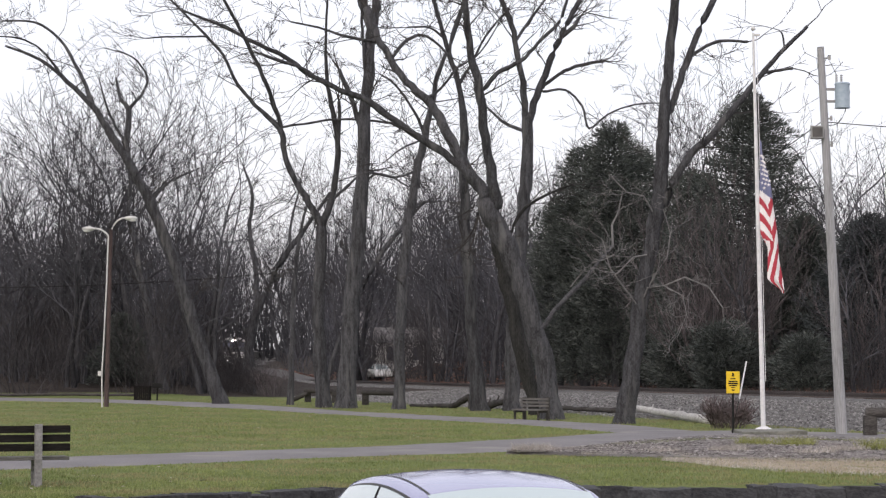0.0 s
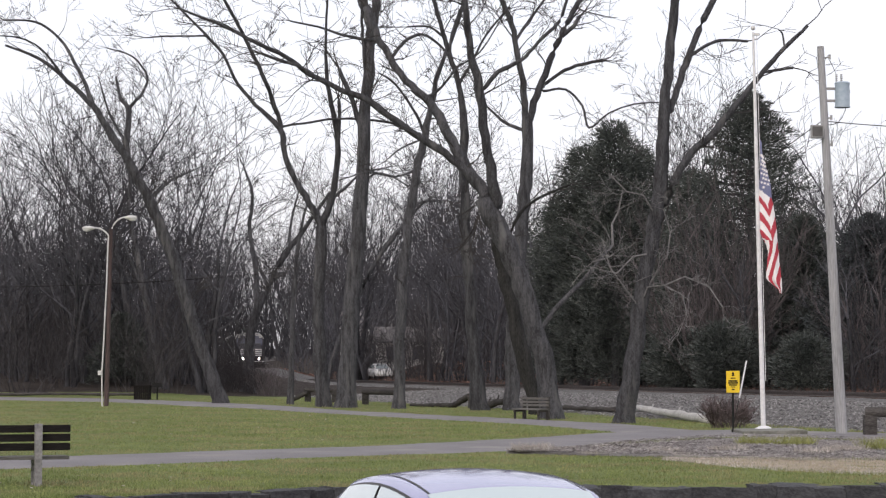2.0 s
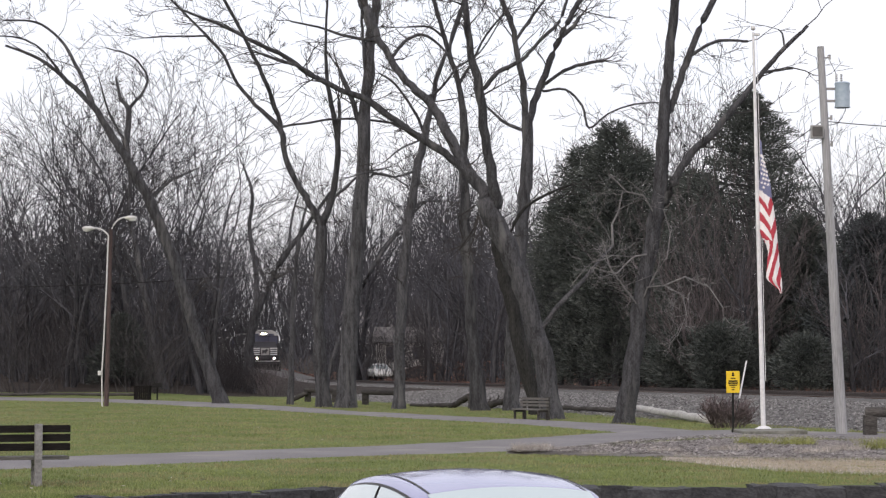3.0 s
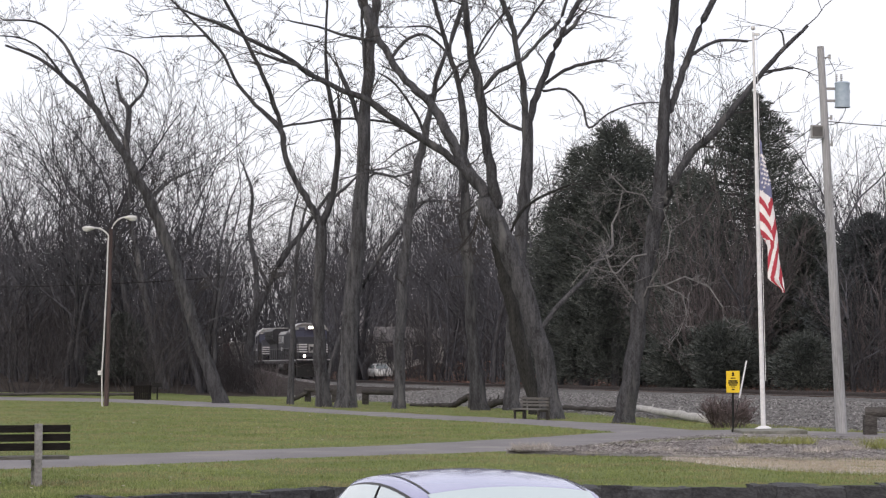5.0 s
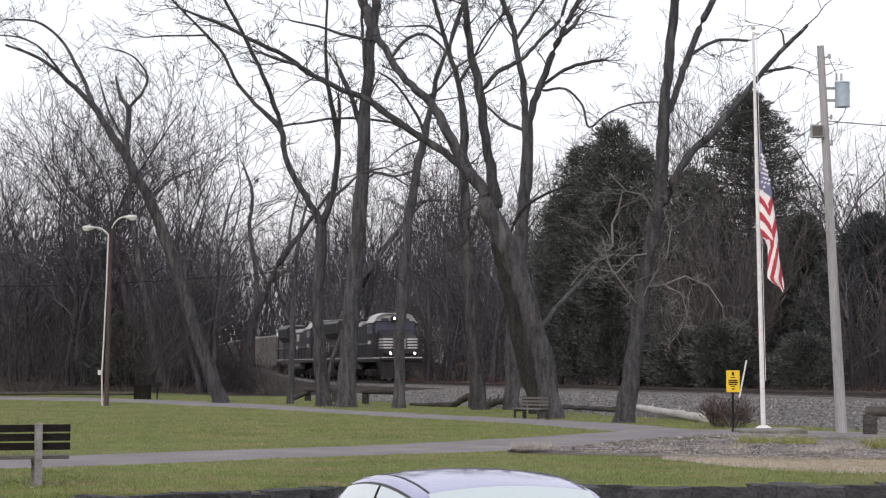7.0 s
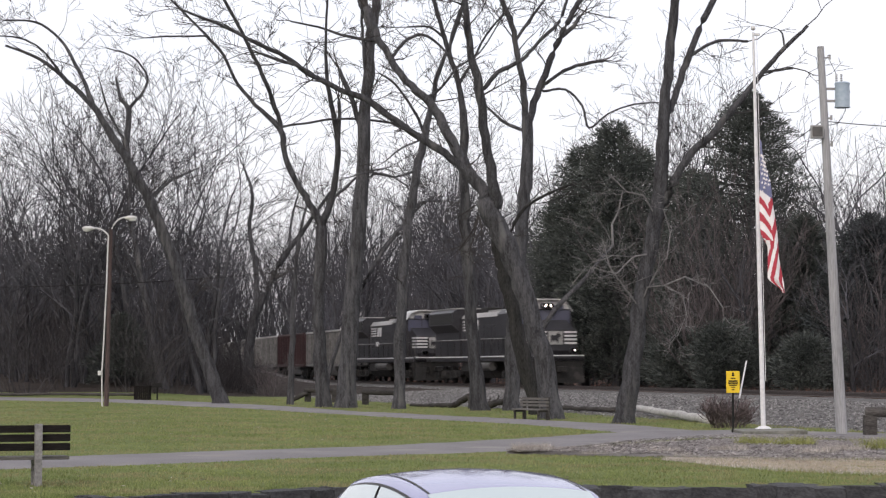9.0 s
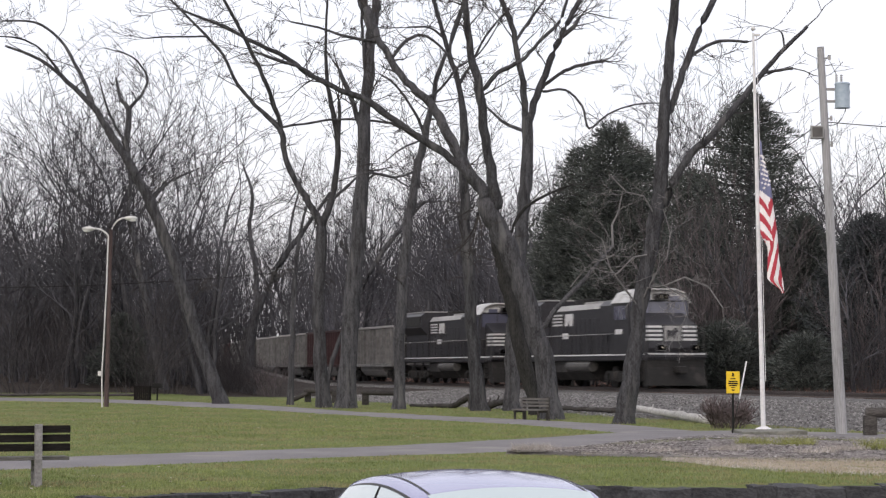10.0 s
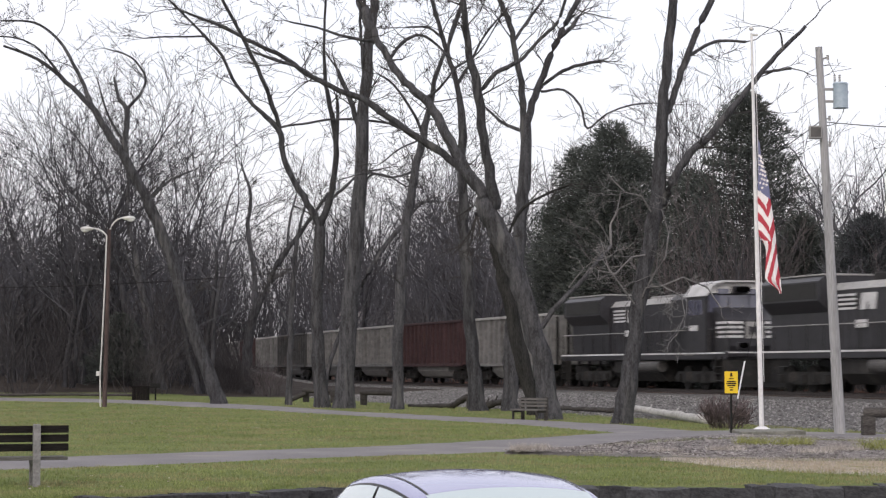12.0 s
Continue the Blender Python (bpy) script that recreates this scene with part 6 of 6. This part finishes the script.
# ---- the parked car ----
def parked_car(x, y, z, turn, paint, label):
    """A sedan, 4.7 m long, nose towards -y."""
    ob = thing("car", pose(x, y, z, 0, 0, turn), label, "car", "parked cars")
    # (along, half width at the belt, belt height, half width at the roof, roof height)
    secs = [(-2.35, 0.70, 0.62), (-2.2, 0.82, 0.74), (-1.5, 0.89, 0.86), (-0.85, 0.90, 0.93), (0.5, 0.91, 0.96), (1.6, 0.9, 0.98), (2.15, 0.85, 1.0), (2.35, 0.74, 0.92)]
    bm = B()
    rings = []
    for yy, hw, top in secs:
        prof = [(-hw * 0.93, 0.22), (-hw, 0.4), (-hw * 1.01, 0.62), (-hw * 0.97, top - 0.06), (-hw * 0.8, top), (0, top + 0.03), (hw * 0.8, top), (hw * 0.97, top - 0.06), (hw * 1.01, 0.62), (hw, 0.4), (hw * 0.93, 0.22)]
        rings.append([bm.verts.new((px, yy, pz)) for px, pz in prof])
    for a, b in zip(rings, rings[1:]):
        for i in range(len(a)):
            bm.faces.new((a[i], a[(i + 1) % len(a)], b[(i + 1) % len(a)], b[i]))
    bm.faces.new(rings[0])
    bm.faces.new(rings[-1][::-1])
    bmesh.ops.recalc_face_normals(bm, faces=bm.faces)
    part("body", bm, paint, ob, "", True)

    def roof_z(u):
        return 1.22 + 0.2 * (1 - ((u - 0.5) / 1.35) ** 2)

    def cabin(u, s):
        """The cabin's skin: u along (y), s from -1 to 1 over the roof from side to side."""
        a = abs(s)
        half_roof, half_belt = 0.59, 0.80
        if u < -0.35:
            k = (u + 1.25) / 0.9
            top = 0.93 + (roof_z(-0.35) - 0.93) * (k if k > 0 else 0) ** 0.9
        elif u > 1.3:
            k = (2.2 - u) / 0.9
            top = 1.0 + (roof_z(1.3) - 1.0) * max(k, 0) ** 0.85
        else:
            top = roof_z(u)
        belt = 0.92
        if a < 0.62:
            px = half_roof * a / 0.62
            pz = top - 0.045 * (a / 0.62) ** 2
        else:
            k = (a - 0.62) / 0.38
            px = half_roof + (half_belt - half_roof) * (1 - (1 - k) ** 1.7) * 0.9 + 0.0 * k
            px = half_roof + (half_belt - half_roof) * k ** 0.75
            pz = (top - 0.045) + (belt - top + 0.045) * k ** 1.35
        return Vector((math.copysign(px, s), u, max(pz, 0.9)))

    def skin(name, u0, u1, s0, s1, material, nu=24, nsx=24, lift=0.0, label="", cut=None):
        V, Fc = [], []
        for i in range(nu + 1):
            for j in range(nsx + 1):
                u, s = u0 + (u1 - u0) * i / nu, s0 + (s1 - s0) * j / nsx
                if cut:
                    u, s = cut(u, s)
                p = cabin(u, s)
                if lift:
                    e = 0.01
                    n = (cabin(u + e, s) - cabin(u - e, s)).cross(cabin(u, s + e) - cabin(u, s - e))
                    n = n.normalized() if n.length > 1e-9 else Vector((0, 0, 1))
                    if n.z < 0:
                        n = -n
                    p = p + n * lift
                V.append(tuple(p))
        for i in range(nu):
            for j in range(nsx):
                a = i * (nsx + 1) + j
                Fc.append((a, a + nsx + 1, a + nsx + 2, a + 1))
        o = raw(name, V, Fc, material, ob, True)
        if label:
            o["label"] = label
        return o
    skin("roof", -1.25, 2.2, -1, 1, paint, 60, 60)
    skin("windshield", -1.2, -0.36, -0.6, 0.6, M["windshield"], 16, 20, 0.006, "reflective windshield, sky brightness put into its pale colour")
    skin("rear_window", 1.34, 2.1, -0.58, 0.58, M["windshield"], 16, 20, 0.006, "reflective rear window, sky brightness put into its pale colour")
    for sgn in (-1, 1):
        def trimmed(u, s):
            a = abs(s)
            k = (a - 0.70) / 0.27
            lo, hi = -0.35 - 0.45 * k, 1.25 + 0.4 * k
            return lo + (hi - lo) * (u + 0.35) / 1.6, s
        skin("window_trim", -0.4, 1.3, sgn * 0.69, sgn * 0.98, M["trim"], 24, 8, 0.004, "black window surround", trimmed)
        skin("side_window", -0.33, 0.38, sgn * 0.71, sgn * 0.96, M["windshield"], 16, 8, 0.012, "reflective side window, sky brightness put into its pale colour", trimmed)
        skin("side_window", 0.43, 1.2, sgn * 0.71, sgn * 0.96, M["windshield"], 16, 8, 0.012, "reflective side window, sky brightness put into its pale colour", trimmed)
        skin("roof_channel", -0.4, 1.4, sgn * 0.575, sgn * 0.592, M["trim"], 20, 2, 0.004, "dark roof channel")
    for sx in (-0.8, 0.8):
        for yy in (-1.45, 1.4):
            bm = B()
            rod(bm, (sx - 0.1, yy, 0.32), (sx + 0.1, yy, 0.32), 0.32, sides=28)
            wheel = part("wheel", bm, M["trim"], ob)
            bm = B()
            rod(bm, (sx - 0.11, yy, 0.32), (sx + 0.11, yy, 0.32), 0.2, sides=20)
            part("rim", bm, M["conduit"], wheel, "silver wheel rim")
    return ob


def house(x, y, turn, w, d, h, label):
    """A far house with walls, gable roof, windows and door."""
    ob = thing("house", pose(x, y, ground_z(x, y), 0, 0, turn), label, "house", "far houses")
    bm = B()
    box(bm, 0, 0, h / 2 - 0.3, w, d, h + 0.6)
    part("wall", bm, M["siding"], ob)
    bm = B()
    prism(bm, [(-d / 2 - 0.4, h), (d / 2 + 0.4, h), (0, h + d * 0.32)], "x", -w / 2 - 0.3, w / 2 + 0.3)
    part("roof", bm, M["shingle"], ob)
    for i in range(int(w // 2.6)):
        bm = B()
        box(bm, -w / 2 + 1.4 + i * 2.6, -d / 2 - 0.02, h * 0.58, 1.0, 0.06, 1.3)
        wd = part("window", bm, M["window"], ob)
        bm = B()
        box(bm, -w / 2 + 1.4 + i * 2.6, -d / 2 - 0.04, h * 0.58 - 0.72, 1.2, 0.1, 0.1)
        part("sill", bm, M["siding"], wd)


def dry_clump(x, y, h, w, material, n, seed, label):
    rng = random.Random(seed)
    V, Fc = [], []
    build = tuft(h, w * 0.06, 1, 0.9)
    for _ in range(n):
        a, r = rng.uniform(0, 6.28), w * math.sqrt(rng.random())
        build(rng, V, Fc, math.cos(a) * r, math.sin(a) * r * 0.7, 0.0)
    ob = tagged(raw("grass_clump", V, Fc, material), label, "plant", "bed plants", "stuff")
    ob.matrix_basis = pose(x, y, ground_z(x, y) + 0.06)


def dead_branches():
    """Pale dead boughs hanging in front of the spruces."""
    rng = random.Random(31)
    V, Fc = [], []
    main = ([(0.55, -0.1, 3.55), (0.72, -0.3, 4.0), (1.2, -0.4, 4.05), (1.75, -0.4, 3.75), (1.85, -0.4, 3.2), (1.6, -0.4, 2.6)],
            [(0.6, -0.1, 3.7), (0.95, -0.3, 4.4), (1.3, -0.3, 4.9), (1.4, -0.3, 5.6), (1.2, -0.3, 6.3)],
            [(0.5, -0.1, 3.4), (0.1, -0.3, 3.9), (-0.4, -0.3, 4.6), (-0.6, -0.3, 5.4)],
            [(1.2, -0.4, 4.05), (1.8, -0.5, 4.3), (2.5, -0.5, 4.0), (2.9, -0.5, 3.4)],
            [(1.0, -0.1, 6.1), (0.6, -0.4, 6.7), (0.1, -0.5, 6.8), (-0.4, -0.6, 7.3)],
            [(0.85, -0.1, 5.0), (0.3, -0.4, 4.9), (-0.2, -0.5, 4.4), (-0.7, -0.5, 4.5)])
    for path in main:
        V, Fc = [], []
        sweep(V, Fc, path, [0.027, 0.025, 0.022, 0.018, 0.014, 0.01][:len(path)], 7)
        for q, q1 in zip(path[1:], path[2:] + path[-1:]):
            for _ in range(2):
                d = Vector(q1) - Vector(q) + Vector((rng.gauss(0, 0.5), rng.gauss(0, 0.4), rng.gauss(-0.05, 0.5)))
                crooked(V, Fc, rng, q, d, rng.uniform(0.5, 1.2), 0.012, 2, 1.0, 0.006, 0.42)
        b = raw("dead_bough", V, Fc, M["pale_twig"], right_tree)
        b["label"] = "pale crooked dead bough"
    V, Fc = [], []
    ob = thing("broken_limb", pose(3.15, 67.2, ground_z(3.15, 67.2)), "pale broken limb leaning up from a trunk", "branch")
    sweep(V, Fc, [(0.02, 0, 2.9), (0.37, 0, 3.44), (0.85, 0.1, 3.95), (1.32, 0.2, 4.4), (1.8, 0.3, 5.0), (2.29, 0.4, 5.55)], [0.085, 0.08, 0.076, 0.07, 0.06, 0.045], 10)
    raw("limb", V, Fc, M["bark"], ob, True)
    V, Fc = [], []
    sweep(V, Fc, [(2.27, 0.4, 5.5), (2.25, 0.4, 6.2), (2.45, 0.4, 6.6), (2.6, 0.4, 7.3)], [0.042, 0.036, 0.03, 0.015], 8)
    for q, w in (((1.6, 0.3, 5.0), (0.8, 0, 0.5)), ((2.2, 0.4, 5.7), (-0.5, 0, 1)), ((2.35, 0.4, 6.6), (0.9, 0, 0.6)), ((0.9, 0.2, 4.2), (0.2, 0, 1))):
        crooked(V, Fc, rng, q, w, 1.3, 0.014, 2, 1.0, 0.007, 0.4)
    raw("dead_shoots", V, Fc, M["pale_twig"], ob)


def build_things():
    slat_bench(-6.21, 29.1, 20, 2.25, "park bench with dark slats and gray posts on the lawn")
    slat_bench(2.93, 66.9, 132, 1.25, "weathered gray wooden bench beside the path", "bench_gray", "timber", 0.72, 0.33)
    street_lamp(-14.35, 90.2)
    flagpole(7.97, 52.9)
    flag(7.92, 52.82, 7.24)
    utility_pole(9.74, 52.0)
    warning_sign(7.19, 52.7)
    guy_guard(7.45, 54.5)
    trash_bin(-15.2, 107.5)
    grill_post(-14.55, 108.2)
    timber_barrier([(-6.5, 102.2), (-5.1, 100.6)], "short dark timber barrier on two posts")
    timber_barrier([(-3.45, 94.5), (-1.9, 92.6)], "short dark timber barrier on two posts")
    timber_barrier([(10.2, 50.8), (12.2, 50.0)], "dark timber barrier with a thick post")
    lying_log((-1.35, 90.5, 0), (0.5, 86.2, 0.05), 0.07, 0.11, "timber", "dark fallen log beside the ballast", 0.0)
    lying_log((0.4, 86.4, 0), (1.05, 84.9, 0.42), 0.11, 0.13, "timber", "dark log end propped on a post")
    timber_barrier([(1.15, 84.4)], "single dark timber post at the lawn edge")
    lying_log((-28.5, 117.5, -0.03), (-16.5, 114.6, -0.03), 0.08, 0.08, "timber", "long dark timber edging along the woodland")
    lying_log((-7.3, 102.3, 0), (-6.5, 102.0, 0.35), 0.1, 0.1, "timber", "dark log propped on a barrier post")
    lying_log((1.6, 84.5, 0.0), (2.5, 82.5, 0.25), 0.15, 0.12, "timber", "dark log stump end lying by a trunk")
    lying_log((3.9, 78.0, 0.12), (6.0, 74.0, 0.1), 0.07, 0.09, "timber", "thin gray fallen log along the gravel")
    lying_log((6.55, 72.0, 0.18), (7.85, 62.3, 0.0), 0.11, 0.14, "log", "bleached fallen log lying on the lawn edge")
    bush = brush_clump("shrub", 5, 85, 0.62, 0.72, M["red_brush"], "leafless reddish-brown shrub by the gravel", "", (3, 4), 0.008)
    bush.matrix_basis = pose(7.75, 58.0, ground_z(7.75, 58.0))
    for k, (x, y, h, w, key, n, text) in enumerate((
            (1.75, 40.9, 0.15, 0.42, "straw", 700, "dry pale ornamental grass clump"), (5.5, 40.9, 0.1, 0.42, "straw", 520, "dry pale grass clump in the bed"),
            (6.9, 39.4, 0.12, 0.45, "straw", 260, "dry pale grass clump in the bed"), (7.75, 41.0, 0.11, 0.45, "straw", 520, "dry pale grass clump in the bed"),
            (6.55, 44.6, 0.16, 0.4, "yellow_leaf", 420, "yellow-green evergreen clump before the pad"), (7.35, 44.3, 0.18, 0.42, "yellow_leaf", 460, "yellow-green evergreen clump before the pad"),
            (8.6, 41.5, 0.22, 0.5, "yellow_leaf", 460, "yellow-green evergreen clump in the bed"), (4.2, 40.2, 0.1, 0.35, "straw", 200, "dry pale grass clump in the bed"))):
        dry_clump(x, y, h, w, M[key], n, 60 + k, text)
    rng = random.Random(44)
    for k in range(26):
        x, y = in_bed(rng)
        dry_clump(x, y, rng.uniform(0.03, 0.07), rng.uniform(0.15, 0.35), M["straw"], 70, 200 + k, "low dry pale stalks in the bed")
    edging_wall()
    parked_car(0.33, 14.5, -0.5, 18, M["paint"], "lavender-silver parked sedan with sloping roof")
    parked_car(-6.0, 203.0, ground_z(-6.0, 203.0), 12, M["white_paint"], "white car parked by the house beyond the track")
    house(-3.4, 214.0, 4, 6.6, 5.0, 2.5, "low white-sided house among the trees beyond the track")
    house(-10.0, 330.0, 10, 11, 8, 5.0, "white-sided house far beyond the woods")
    house(-1.5, 345.0, -8, 9, 8, 4.5, "white-sided house far beyond the woods")
    dead_branches()
    wire((-32, 112, 6.0), (-8, 100.0, 6.1), 0.35, 0.02, "thin dark overhead wire across the woods")
    wire((9.4, 52.0, 7.7), (19, 60, 8.6), 0.2, 0.012, "thin overhead service wire from the pole")
    wire((9.4, 52.0, 7.75), (7.9, 90, 7.2), 0.3, 0.012, "thin overhead service wire from the pole")
    # leafless thickets at the woodland edge
    rng = random.Random(12)
    kinds = [brush_clump("thicket", 70 + i, 27, 3.2, 1.7, M["brush"], "leafless gray-brown woodland thicket", "thickets", (2, 3)) for i in range(4)]
    for i in range(84):
        if i < 30:
            y = rng.uniform(118, 150)
            x = rng.uniform(-0.23 * y, -0.108 * y)
        else:
            y = rng.uniform(80, 230)
            x = track_x(y) + rng.uniform(6, 22)
            if x > 0.23 * y:
                continue
        ob = kinds[i] if i < 4 else copy_thing(kinds[i % 4], Matrix())
        s = rng.uniform(0.6, 1.5)
        ob.matrix_basis = Matrix.LocRotScale((x, y, ground_z(x, y)), Euler((0, 0, rng.uniform(0, 6.28))), (s, s, s * rng.uniform(0.8, 1.4)))
    # brush that hides the track where it bends away
    rng = random.Random(18)
    for i in range(26):
        y = rng.uniform(121, 138)
        x = rng.uniform(-0.112, -0.082) * y
        ob = copy_thing(kinds[i % 4], Matrix())
        s = rng.uniform(0.4, 0.65) * (1.0 if x / y < -0.092 else 0.6)
        ob.matrix_basis = Matrix.LocRotScale((x, y, ground_z(x, y)), Euler((0, 0, rng.uniform(0, 6.28))), (s, s, s * rng.uniform(0.8, 1.2)))
    # a brush heap where the track bends out of sight
    heap = brush_clump("brush_pile", 90, 36, 1.7, 1.7, M["pale_brush"], "heap of pale dead branches beside the track", "", (2, 3))
    tagged(heap, kind="stuff")
    heap.matrix_basis = pose(-9.9, 122, ground_z(-9.9, 122))




def motions():
    # the train runs on at an even speed
    times = [i * 0.5 for i in range(25)]
    for ob, back, half in TRAIN:
        walk(ob, [(t, on_rails(S_FRONT + SPEED * (t - 10.5) - back, half)) for t in times])
    # wheels turn with the rails; alike wheelsets share their keys
    for (a, r), sets in WHEELS.items():
        turn = math.degrees(SPEED / r / FPS)
        walk(sets[0], [(i / FPS, pose(a, 0, r, 0, turn * i, 0)) for i in range(361)])
        keys = sets[0].animation_data
        for w in sets[1:]:
            w.rotation_mode = "QUATERNION"
            w.animation_data_create()
            w.animation_data.action = keys.action
            w.animation_data.action_slot = keys.action_slot
    # the flag sways a little in the light air
    sway = [(0, 0), (1.5, -2), (2.5, -6), (3.2, -3), (5.5, 1), (6.5, 1), (8.0, -3), (9.5, 2), (10.5, -3), (12, -2)]
    c, p = FLAG["canton_cloth"]
    walk(c, [(t, pose(*p, 0, -0.1 * v, 0.8 * v)) for t, v in sway])
    c, p = FLAG["middle_cloth"]
    walk(c, [(t, pose(*p, 0, -0.3 * v, 1.5 * v)) for t, v in sway])
    c, p = FLAG["tail_cloth"]
    walk(c, [(t, pose(*p, 0, -0.8 * v, 2.5 * v)) for t, v in sway])


build_ground_cover()
plant_woods()
build_depth()
plant_conifers()
build_track()
build_train()
build_things()
motions()
